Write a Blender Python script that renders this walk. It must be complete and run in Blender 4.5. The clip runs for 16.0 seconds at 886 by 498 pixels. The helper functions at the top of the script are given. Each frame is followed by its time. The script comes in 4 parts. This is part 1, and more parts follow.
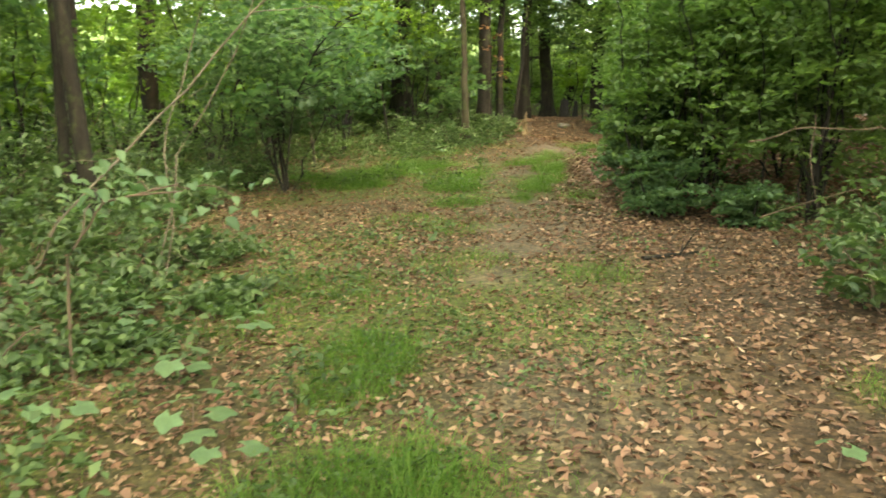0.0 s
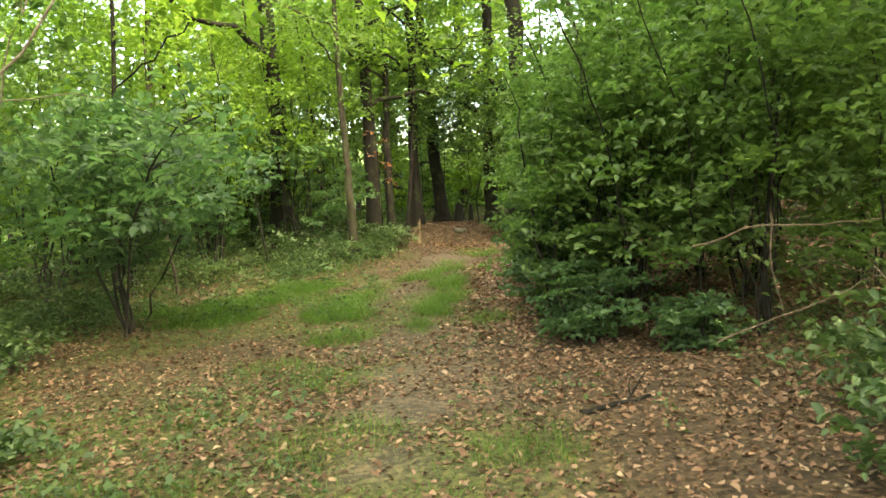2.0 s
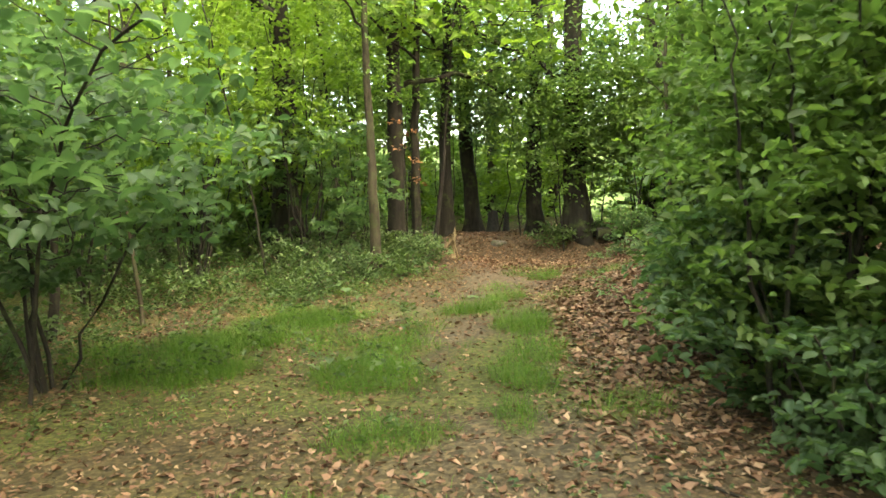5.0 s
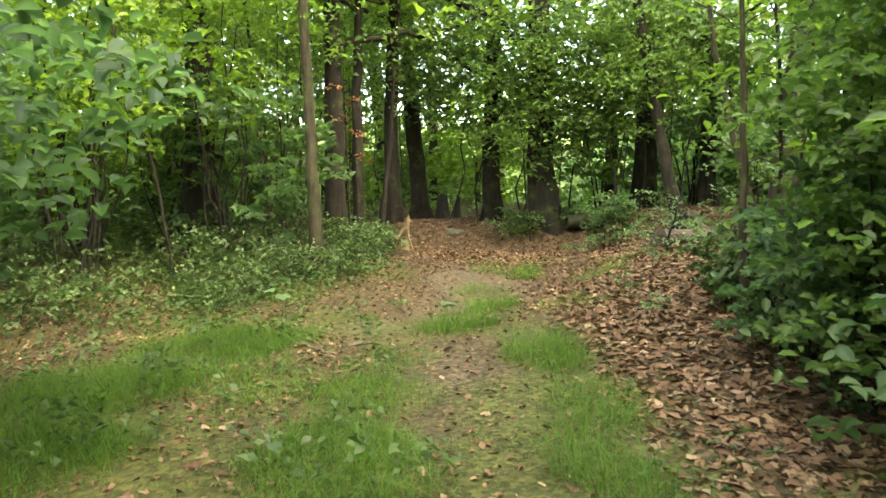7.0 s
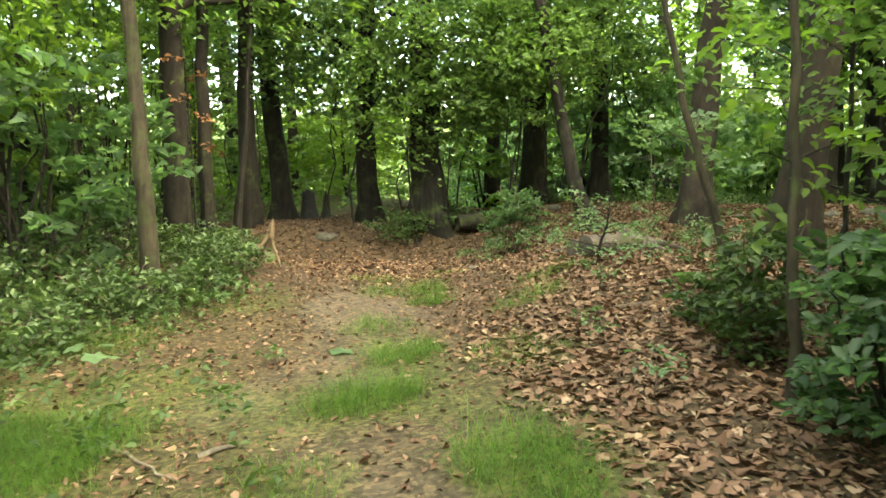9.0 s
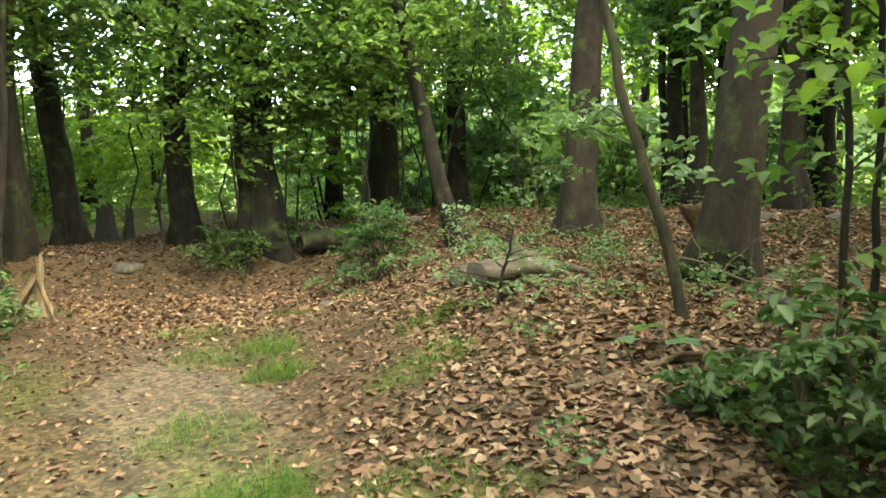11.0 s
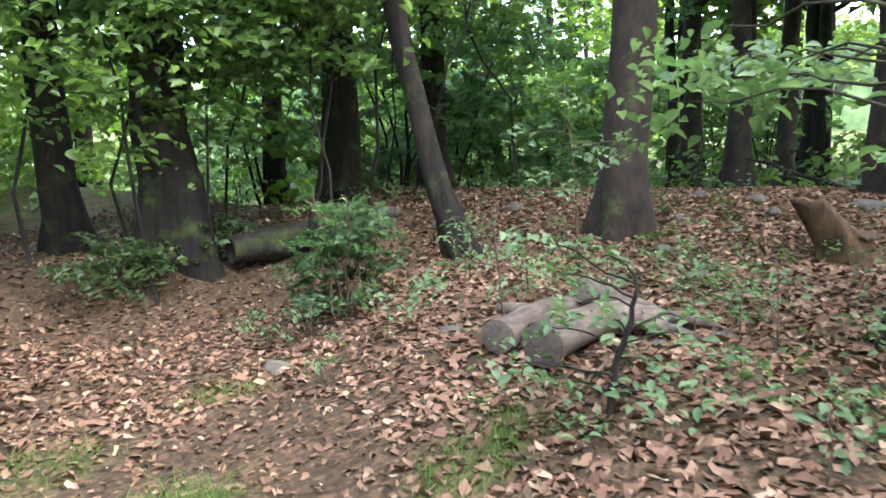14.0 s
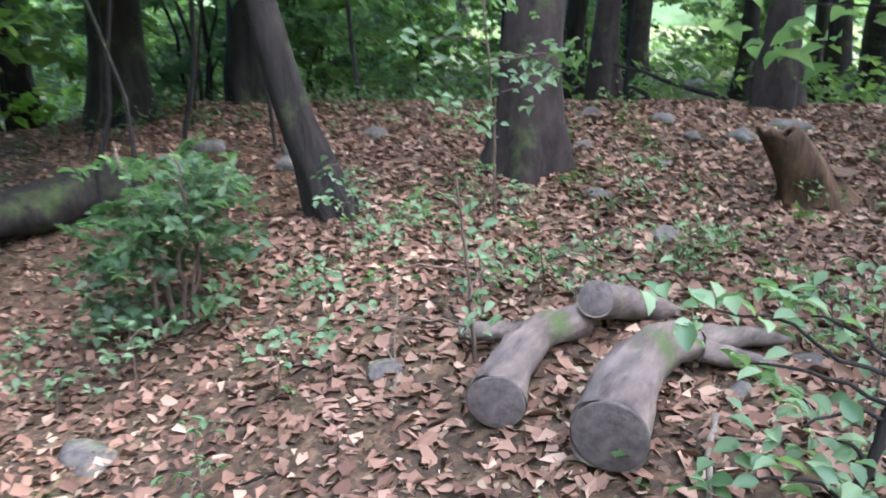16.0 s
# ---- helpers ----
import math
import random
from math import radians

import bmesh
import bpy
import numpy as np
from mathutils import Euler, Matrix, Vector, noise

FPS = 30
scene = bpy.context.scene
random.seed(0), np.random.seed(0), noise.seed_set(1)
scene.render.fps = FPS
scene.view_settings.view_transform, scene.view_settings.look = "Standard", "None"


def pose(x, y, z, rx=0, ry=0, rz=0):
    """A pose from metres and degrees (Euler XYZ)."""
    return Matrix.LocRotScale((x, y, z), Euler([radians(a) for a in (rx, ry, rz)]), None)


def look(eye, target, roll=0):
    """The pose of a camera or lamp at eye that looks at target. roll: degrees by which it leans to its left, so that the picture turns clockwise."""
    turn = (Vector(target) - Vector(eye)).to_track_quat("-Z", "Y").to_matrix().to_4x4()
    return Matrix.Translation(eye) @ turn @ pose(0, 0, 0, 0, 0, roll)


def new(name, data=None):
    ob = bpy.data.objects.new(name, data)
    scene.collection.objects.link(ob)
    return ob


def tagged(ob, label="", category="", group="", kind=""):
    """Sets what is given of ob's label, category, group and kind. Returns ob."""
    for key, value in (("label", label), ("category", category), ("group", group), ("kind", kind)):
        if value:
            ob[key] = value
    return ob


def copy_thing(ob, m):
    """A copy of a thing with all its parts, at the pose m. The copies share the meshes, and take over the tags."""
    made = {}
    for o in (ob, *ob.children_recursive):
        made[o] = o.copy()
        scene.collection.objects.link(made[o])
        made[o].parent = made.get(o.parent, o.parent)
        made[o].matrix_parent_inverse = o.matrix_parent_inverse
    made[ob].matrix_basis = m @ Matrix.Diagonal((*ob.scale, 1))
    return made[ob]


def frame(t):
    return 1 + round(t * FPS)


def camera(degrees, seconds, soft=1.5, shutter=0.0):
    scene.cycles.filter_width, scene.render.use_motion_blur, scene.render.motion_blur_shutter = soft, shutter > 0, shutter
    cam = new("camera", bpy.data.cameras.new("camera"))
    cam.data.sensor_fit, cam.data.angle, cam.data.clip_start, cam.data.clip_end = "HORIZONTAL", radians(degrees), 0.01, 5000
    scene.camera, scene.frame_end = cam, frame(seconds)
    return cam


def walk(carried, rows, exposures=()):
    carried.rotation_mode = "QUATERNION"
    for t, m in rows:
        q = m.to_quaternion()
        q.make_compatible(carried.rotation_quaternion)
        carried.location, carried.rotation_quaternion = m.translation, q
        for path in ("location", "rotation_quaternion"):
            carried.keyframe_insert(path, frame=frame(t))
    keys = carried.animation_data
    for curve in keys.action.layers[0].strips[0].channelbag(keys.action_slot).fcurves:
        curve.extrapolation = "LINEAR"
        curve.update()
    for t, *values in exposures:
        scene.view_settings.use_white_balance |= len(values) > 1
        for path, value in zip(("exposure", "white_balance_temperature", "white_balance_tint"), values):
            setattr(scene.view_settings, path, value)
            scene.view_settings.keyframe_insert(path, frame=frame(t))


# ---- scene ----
cam = camera(61.4, 16.0, soft=1.6, shutter=0.3)
PATH = [
    (0, (0.0, 0.0, 1.4), (0.0, 1.956, 0.984), 0.0),
    (0.5, (0.022, 0.328, 1.409), (0.199, 2.288, 1.053), -1.6),
    (1, (0.121, 0.756, 1.464), (0.328, 2.735, 1.264), -3.3),
    (1.5, (0.154, 1.194, 1.461), (0.405, 3.171, 1.3), -2.9),
    (2, (0.264, 1.692, 1.423), (0.531, 3.668, 1.276), -3.1),
    (2.5, (0.286, 2.132, 1.43), (0.536, 4.11, 1.273), -2.0),
    (3, (0.275, 2.699, 1.4), (0.519, 4.682, 1.319), -1.6),
    (5.5, (-0.099, 5.594, 1.369), (0.184, 7.568, 1.223), -0.5),
    (6, (-0.154, 6.176, 1.358), (0.228, 8.133, 1.195), -0.1),
    (6.5, (-0.154, 6.741, 1.317), (0.306, 8.681, 1.153), -0.5),
    (7, (-0.154, 7.369, 1.307), (0.313, 9.306, 1.14), -0.6),
    (7.5, (-0.154, 7.85, 1.351), (0.449, 9.749, 1.171), -0.6),
    (8, (-0.132, 8.414, 1.411), (0.475, 10.309, 1.211), -0.1),
    (8.5, (-0.055, 8.908, 1.407), (0.776, 10.721, 1.259), 0.4),
    (9, (0.099, 9.471, 1.411), (0.929, 11.28, 1.211), -0.8),
    (9.5, (0.286, 10.002, 1.422), (1.223, 11.754, 1.191), -0.2),
    (10, (0.517, 10.6, 1.43), (1.6, 12.269, 1.227), -0.2),
    (12.5, (1.435, 12.518, 1.685), (2.713, 14.034, 1.421), -2.2),
    (13, (1.718, 13.021, 1.703), (3.019, 14.512, 1.414), -1.4),
    (13.5, (1.988, 13.507, 1.684), (3.344, 14.95, 1.399), -1.6),
    (14, (2.253, 14.044, 1.709), (3.579, 15.503, 1.377), -2.1),
    (14.5, (2.487, 14.503, 1.756), (3.865, 15.907, 1.394), -1.7),
    (15, (2.742, 15.005, 1.781), (4.139, 16.377, 1.374), -2.0),
    (15.5, (2.911, 15.418, 1.786), (4.426, 16.649, 1.351), -1.2),
    (16, (3.173, 15.845, 1.787), (4.811, 16.814, 1.169), -1.0),
]
EXPOSURES = [(0, 3.9, 8500, 1), (3, 3.9, 8500, 2), (6, 4.05, 8100, 4), (10, 4.15, 7800, 0), (13, 4.3, 6800, 2), (14.5, 4.4, 5500, 27), (16, 4.45, 5300, 28)]
walk(cam, [(t, look(eye, target, roll)) for t, eye, target, roll in PATH], EXPOSURES)

# ---- sky and sun: a bright overcast summer day above the canopy
world = bpy.data.worlds.new("overcast_sky")
scene.world = world
world.use_nodes = True
sky = world.node_tree.nodes.new("ShaderNodeTexSky")
sky.sky_type, sky.sun_disc = "NISHITA", False
sky.sun_elevation, sky.sun_rotation = radians(50), radians(140)
sky.air_density, sky.dust_density, sky.ozone_density = 1.0, 4.0, 1.0
backing = world.node_tree.nodes["Background"]
world.node_tree.links.new(sky.outputs[0], backing.inputs[0])
backing.inputs[1].default_value = 0.15
sun = new("sun", bpy.data.lights.new("sun", "SUN"))
sun.data.energy, sun.data.angle, sun.data.color = 0.9, radians(70), (1.0, 0.95, 0.86)
sun.matrix_world = pose(0, 0, 30, 40, 0, 140 - 180)


# ---- materials
def links_of(name):
    mat = bpy.data.materials.new(name)
    mat.use_nodes = True
    nodes, wires = mat.node_tree.nodes, mat.node_tree.links
    return mat, nodes, wires, nodes["Principled BSDF"]


def ramp(nodes, stops):
    r = nodes.new("ShaderNodeValToRGB")
    el = r.color_ramp.elements
    while len(el) < len(stops):
        el.new(0.5)
    for e, (p, c) in zip(el, stops):
        e.position, e.color = p, (*c, 1)
    return r


def noise_node(nodes, wires, scale, detail=6, stretch=(1, 1, 1), kind="ShaderNodeTexNoise"):
    co = nodes.new("ShaderNodeTexCoord")
    mp = nodes.new("ShaderNodeMapping")
    mp.inputs["Scale"].default_value = stretch
    wires.new(co.outputs["Object"], mp.inputs[0])
    n = nodes.new(kind)
    n.inputs["Scale"].default_value = scale
    if kind == "ShaderNodeTexNoise":
        n.inputs["Detail"].default_value = detail
        n.inputs["Roughness"].default_value = 0.65
    wires.new(mp.outputs[0], n.inputs["Vector"])
    return n


def mix_colour(nodes, wires, a, b, fac, mode="MIX"):
    mx = nodes.new("ShaderNodeMix")
    mx.data_type, mx.blend_type = "RGBA", mode
    for socket, value in ((mx.inputs[6], a), (mx.inputs[7], b), (mx.inputs[0], fac)):
        if isinstance(value, tuple):
            socket.default_value = (*value, 1)
        elif isinstance(value, (int, float)):
            socket.default_value = value
        else:
            wires.new(value, socket)
    return mx.outputs[2]


def leaf_material(name, stops, through_it=0.4, rough=0.38):
    """Leaves: each its own shade, mottled, letting light through."""
    mat, nodes, wires, bsdf = links_of(name)
    geo = nodes.new("ShaderNodeNewGeometry")
    r = ramp(nodes, stops)
    wires.new(geo.outputs["Random Per Island"], r.inputs[0])
    n = noise_node(nodes, wires, 1.3, 3)
    shade = ramp(nodes, [(0.3, (0.72, 0.72, 0.72)), (0.7, (1.12, 1.12, 1.05))])
    wires.new(n.outputs[0], shade.inputs[0])
    col = mix_colour(nodes, wires, r.outputs[0], shade.outputs[0], 1.0, "MULTIPLY")
    wires.new(col, bsdf.inputs["Base Color"])
    bsdf.inputs["Roughness"].default_value = rough
    bsdf.inputs["Specular IOR Level"].default_value = 0.4 if rough < 0.6 else 0.2
    if through_it > 0:
        tr = nodes.new("ShaderNodeBsdfTranslucent")
        bright = mix_colour(nodes, wires, col, (1.32, 1.42, 0.8), 1.0, "MULTIPLY")
        wires.new(bright, tr.inputs[0])
        mx = nodes.new("ShaderNodeMixShader")
        mx.inputs[0].default_value = through_it
        wires.new(bsdf.outputs[0], mx.inputs[1])
        wires.new(tr.outputs[0], mx.inputs[2])
        wires.new(mx.outputs[0], nodes["Material Output"].inputs[0])
    return mat


def bark_material(name, dark, light, scale=14, moss=0.0, grooves=0.6, stretch=(1, 1, 0.22)):
    mat, nodes, wires, bsdf = links_of(name)
    n = noise_node(nodes, wires, scale, 8, stretch)
    r = ramp(nodes, [(0.3, dark), (0.72, light)])
    wires.new(n.outputs[0], r.inputs[0])
    col = r.outputs[0]
    big = noise_node(nodes, wires, 2.2, 4)
    blot = ramp(nodes, [(0.35, (0.65, 0.65, 0.66)), (0.68, (1.15, 1.12, 1.05))])
    wires.new(big.outputs[0], blot.inputs[0])
    col = mix_colour(nodes, wires, col, blot.outputs[0], 1.0, "MULTIPLY")
    if moss > 0:
        mz = noise_node(nodes, wires, 3.1, 6)
        mr = ramp(nodes, [(0.62 - 0.3 * moss, (0, 0, 0)), (0.74, (1, 1, 1))])
        wires.new(mz.outputs[0], mr.inputs[0])
        col = mix_colour(nodes, wires, col, (0.05, 0.075, 0.02), mr.outputs[0])
    wires.new(col, bsdf.inputs["Base Color"])
    bsdf.inputs["Roughness"].default_value = 0.9
    bsdf.inputs["Specular IOR Level"].default_value = 0.2
    bump = nodes.new("ShaderNodeBump")
    bump.inputs["Strength"].default_value, bump.inputs["Distance"].default_value = grooves, 0.02
    wires.new(n.outputs[0], bump.inputs["Height"])
    wires.new(bump.outputs[0], bsdf.inputs["Normal"])
    return mat


def ground_material():
    """Trodden soil, humus under the litter, sand where the path is worn and green where moss and grass grow."""
    mat, nodes, wires, bsdf = links_of("forest_soil")
    fine = noise_node(nodes, wires, 22, 10)
    mid = noise_node(nodes, wires, 2.4, 6)
    humus = ramp(nodes, [(0.3, (0.027, 0.02, 0.012)), (0.55, (0.058, 0.043, 0.027)), (0.75, (0.1, 0.076, 0.048))])
    wires.new(fine.outputs[0], humus.inputs[0])
    sand = ramp(nodes, [(0.3, (0.052, 0.042, 0.031)), (0.6, (0.1, 0.083, 0.064)), (0.8, (0.175, 0.15, 0.118))])
    wires.new(fine.outputs[0], sand.inputs[0])
    green = ramp(nodes, [(0.3, (0.03, 0.045, 0.012)), (0.7, (0.085, 0.115, 0.03))])
    wires.new(fine.outputs[0], green.inputs[0])
    worn, grown = (nodes.new("ShaderNodeAttribute") for _ in range(2))
    worn.attribute_name, grown.attribute_name = "worn", "grown"
    col = mix_colour(nodes, wires, humus.outputs[0], sand.outputs[0], worn.outputs["Fac"])
    col = mix_colour(nodes, wires, col, green.outputs[0], grown.outputs["Fac"])
    crumbs = noise_node(nodes, wires, 34, kind="ShaderNodeTexVoronoi")
    bits = ramp(nodes, [(0.0, (0.45, 0.42, 0.4)), (0.5, (0.95, 0.9, 0.85)), (1.0, (1.9, 1.6, 1.35))])
    apart = nodes.new("ShaderNodeSeparateColor")
    wires.new(crumbs.outputs["Color"], apart.inputs[0])
    wires.new(apart.outputs[0], bits.inputs[0])
    col = mix_colour(nodes, wires, col, bits.outputs[0], 0.75, "MULTIPLY")
    blot = ramp(nodes, [(0.3, (0.7, 0.7, 0.7)), (0.7, (1.2, 1.15, 1.1))])
    wires.new(mid.outputs[0], blot.inputs[0])
    col = mix_colour(nodes, wires, col, blot.outputs[0], 1.0, "MULTIPLY")
    wires.new(col, bsdf.inputs["Base Color"])
    bsdf.inputs["Roughness"].default_value = 0.95
    bsdf.inputs["Specular IOR Level"].default_value = 0.15
    bump = nodes.new("ShaderNodeBump")
    bump.inputs["Strength"].default_value, bump.inputs["Distance"].default_value = 0.7, 0.02
    wires.new(fine.outputs[0], bump.inputs["Height"])
    wires.new(bump.outputs[0], bsdf.inputs["Normal"])
    return mat


def plain_rough(name, dark, light, scale=20, rough=0.9):
    mat, nodes, wires, bsdf = links_of(name)
    n = noise_node(nodes, wires, scale, 8)
    r = ramp(nodes, [(0.3, dark), (0.7, light)])
    wires.new(n.outputs[0], r.inputs[0])
    wires.new(r.outputs[0], bsdf.inputs["Base Color"])
    bsdf.inputs["Roughness"].default_value = rough
    bump = nodes.new("ShaderNodeBump")
    bump.inputs["Strength"].default_value, bump.inputs["Distance"].default_value = 0.5, 0.01
    wires.new(n.outputs[0], bump.inputs["Height"])
    wires.new(bump.outputs[0], bsdf.inputs["Normal"])
    return mat


LEAF_MID = leaf_material("leaf_mid_green", [(0.0, (0.056, 0.105, 0.03)), (0.5, (0.094, 0.162, 0.05)), (1.0, (0.14, 0.215, 0.075))], 0.6, 0.5)
LEAF_DARK = leaf_material("leaf_dark_green", [(0.0, (0.046, 0.092, 0.044)), (0.6, (0.08, 0.146, 0.07)), (1.0, (0.125, 0.2, 0.108))], 0.65, 0.5)
LEAF_BRAMBLE = leaf_material("leaf_bramble", [(0.0, (0.034, 0.066, 0.022)), (0.6, (0.062, 0.108, 0.036)), (1.0, (0.105, 0.155, 0.06))], 0.4, 0.55)
LEAF_PALE = leaf_material("leaf_pale_green", [(0.0, (0.066, 0.128, 0.055)), (0.6, (0.105, 0.178, 0.084)), (1.0, (0.155, 0.228, 0.12))], 0.45, 0.55)
LEAF_BRIGHT = leaf_material("leaf_yellow_green", [(0.0, (0.085, 0.155, 0.024)), (0.5, (0.125, 0.21, 0.036)), (1.0, (0.172, 0.255, 0.06))], 0.6, 0.5)
LEAF_BROWN = leaf_material("leaf_withered", [(0.0, (0.12, 0.05, 0.02)), (1.0, (0.26, 0.12, 0.05))], 0.3)
LITTER = leaf_material("leaf_litter", [(0.0, (0.085, 0.047, 0.03)), (0.35, (0.13, 0.074, 0.047)), (0.7, (0.18, 0.108, 0.071)), (0.92, (0.24, 0.155, 0.105)), (1.0, (0.33, 0.235, 0.16))], 0.05, 0.8)
CRUMBS = leaf_material("leaf_crumbs", [(0.0, (0.028, 0.02, 0.011)), (0.4, (0.062, 0.044, 0.026)), (0.75, (0.112, 0.082, 0.049)), (0.93, (0.18, 0.136, 0.086)), (1.0, (0.3, 0.24, 0.16))], 0.0, 0.85)
GRASS = leaf_material("grass_blades", [(0.0, (0.045, 0.1, 0.015)), (0.6, (0.072, 0.15, 0.024)), (1.0, (0.125, 0.2, 0.046))], 0.5, 0.6)
# the trunks' shade is put into these two tones, darker than bare bark
BARK_DARK_SHADED = bark_material("bark_dark_shaded", (0.007, 0.0062, 0.005), (0.029, 0.025, 0.019), 16, 0.25, 1.0)
BARK_GREY_SHADED = bark_material("bark_grey_brown_shaded", (0.013, 0.0105, 0.008), (0.037, 0.029, 0.0225), 11, 0.25, 0.6, (1, 1, 0.5))
BARK_PALE = bark_material("bark_pale", (0.017, 0.0145, 0.01), (0.066, 0.056, 0.037), 16, 0.4, 0.7)
BARK_TWIG = bark_material("bark_twig", (0.05, 0.036, 0.024), (0.15, 0.11, 0.08), 30, 0.0, 0.3)
BARK_BARE = bark_material("bark_bare_twig", (0.08, 0.068, 0.048), (0.2, 0.175, 0.13), 30, 0.0, 0.3)
BARK_LOG = bark_material("bark_weathered_log", (0.045, 0.036, 0.029), (0.185, 0.154, 0.126), 13, 0.12, 0.8, (0.22, 1, 1))
CUT_WOOD = plain_rough("cut_wood_weathered", (0.036, 0.029, 0.024), (0.105, 0.086, 0.069), 28)
ROTTEN = bark_material("rotten_wood", (0.03, 0.018, 0.01), (0.13, 0.082, 0.044), 22, 0.0, 0.9)
SPLINTER = bark_material("pale_splintered_wood", (0.10, 0.072, 0.04), (0.24, 0.185, 0.11), 20, 0.0, 0.6)
CHAR = plain_rough("charred_wood", (0.008, 0.007, 0.006), (0.03, 0.027, 0.024), 18)
STONE = bark_material("field_stone", (0.05, 0.045, 0.038), (0.15, 0.138, 0.12), 16, 0.6, 0.9)
SOIL = ground_material()

# ---- building blocks
rng = np.random.default_rng(11)


def vnoise(x, y, scale, seed=0):
    """Smooth value noise between 0 and 1."""
    x, y = np.asarray(x, float) * scale + 137.2 * seed, np.asarray(y, float) * scale + 71.7 * seed
    xi, yi = np.floor(x), np.floor(y)
    fx, fy = x - xi, y - yi
    fx, fy = fx * fx * (3 - 2 * fx), fy * fy * (3 - 2 * fy)

    def corner(a, b):
        v = np.sin(a * 127.1 + b * 311.7) * 43758.5453
        return v - np.floor(v)

    low = corner(xi, yi) * (1 - fx) + corner(xi + 1, yi) * fx
    high = corner(xi, yi + 1) * (1 - fx) + corner(xi + 1, yi + 1) * fx
    return low * (1 - fy) + high * fy


def sstep(a, b, v):
    t = np.clip((np.asarray(v, float) - a) / (b - a), 0, 1)
    return t * t * (3 - 2 * t)


def height(x, y):
    """The lie of the land: a path over nearly level ground, a bank on the right, a mound under the old trees."""
    x, y = np.asarray(x, float), np.asarray(y, float)
    z = -0.06 + 0.035 * np.clip(x, -6, 3) + 0.010 * np.clip(y - 4, 0, 8)
    z = z + 0.38 * sstep(2.6, 5.2, x - 0.55 * (y - 15.5)) * sstep(11, 15, y)
    ridge = 0.8 * x + 0.35 * (y - 17)
    z = z + 0.30 * sstep(5.6, 8.4, ridge) * sstep(10, 14, y) - 0.7 * sstep(8.8, 13, ridge) * sstep(10, 14, y)
    z = z + 0.45 * sstep(19.6, 21.1, y + 0.25 * (x - 5)) * sstep(8.5, 6.0, x) * sstep(1.0, 3.0, x)
    z = z + 0.30 * sstep(14.5, 19, y) * sstep(3.4, 1.2, x)
    return z


def relief(x, y):
    return height(x, y) + 0.05 * (vnoise(x, y, 1.1, 1) - 0.5) + 0.022 * (vnoise(x, y, 4.3, 2) - 0.5)


def ground_z(x, y):
    return float(relief(x, y))


# where the path runs: x of its middle for each y
TRAIL_Y = np.array([-6, 1, 6, 9, 12, 14.5, 16.5, 18.5, 20.0])
TRAIL_X = np.array([0.2, 0.35, 0.85, 1.0, 1.25, 1.7, 2.5, 3.4, 4.3])
# grass: x, y, radius across, radius along, thickness of growth
TUFTS = [(-0.45, 3.75, 0.34, 0.7, 1.0), (-0.25, 2.45, 0.6, 0.4, 0.9), (1.2, 5.55, 0.32, 0.22, 0.7), (2.2, 3.3, 0.3, 0.3, 0.5), (0.15, 6.1, 0.5, 0.5, 0.4), (-1.0, 5.5, 0.8, 0.6, 0.45), (-1.5, 4.6, 0.6, 0.6, 0.35),
         (-1.45, 11.4, 0.75, 0.6, 1.0), (-1.2, 12.6, 0.85, 0.75, 1.0), (-0.5, 13.7, 0.85, 0.65, 0.95), (-2.2, 12.4, 0.7, 0.8, 0.8), (-0.2, 12.4, 0.55, 0.8, 0.55),
         (0.15, 10.8, 0.5, 0.65, 0.9), (0.45, 11.8, 0.5, 0.6, 0.75), (0.75, 12.5, 0.4, 0.4, 0.5), (1.4, 13.55, 0.42, 0.28, 1.0), (1.72, 12.2, 0.28, 0.5, 1.0), (1.6, 11.1, 0.26, 0.5, 0.75), (1.25, 10.3, 0.25, 0.6, 0.85), (1.0, 9.4, 0.2, 0.45, 0.8),
         (0.2, 9.25, 0.4, 0.35, 0.85), (1.75, 9.4, 0.4, 0.3, 0.7), (-0.5, 8.3, 0.5, 0.4, 0.4), (0.1, 7.6, 0.4, 0.4, 0.35), (2.07, 14.42, 0.3, 0.26, 0.9), (2.2, 15.4, 0.35, 0.3, 0.5), (2.75, 16.9, 0.4, 0.3, 0.4), (3.0, 17.8, 0.5, 0.3, 0.4),
         (3.32, 16.95, 0.28, 0.3, 0.8), (2.95, 16.1, 0.35, 0.25, 0.8), (4.35, 16.1, 0.4, 0.22, 0.6), (3.6, 15.2, 0.5, 0.3, 0.45), (-0.32, 13.3, 0.4, 0.4, 0.9), (0.1, 15.9, 0.6, 0.5, 0.5), (4.15, 18.2, 0.3, 0.2, 0.4), (2.6, 13.7, 0.4, 0.5, 0.4)]


def trail(x, y):
    """1 on the trodden middle of the path, 0 away from it."""
    off = np.abs(x - np.interp(y, TRAIL_Y, TRAIL_X)) + 0.5 * (vnoise(x, y, 1.3, 5) - 0.5)
    return (1 - sstep(0.25, 0.95, off)) * sstep(18.0, 16.4, y)


# bare sandy spots: x, y, radius
SAND = [(2.2, 16.5, 0.5), (2.5, 16.2, 0.4), (1.5, 13.95, 0.4), (1.75, 14.7, 0.35), (2.1, 15.5, 0.4), (0.85, 13.9, 0.5), (0.55, 6.6, 0.4), (0.5, 5.6, 0.35), (0.6, 7.7, 0.3)]


def sandy(x, y):
    v = np.zeros_like(np.asarray(x, float))
    for cx, cy, r in SAND:
        d = np.hypot(x - cx, y - cy) / r + 0.9 * (vnoise(x, y, 2.2, 23) - 0.5)
        v = np.maximum(v, 1 - sstep(0.4, 1.1, d))
    return v


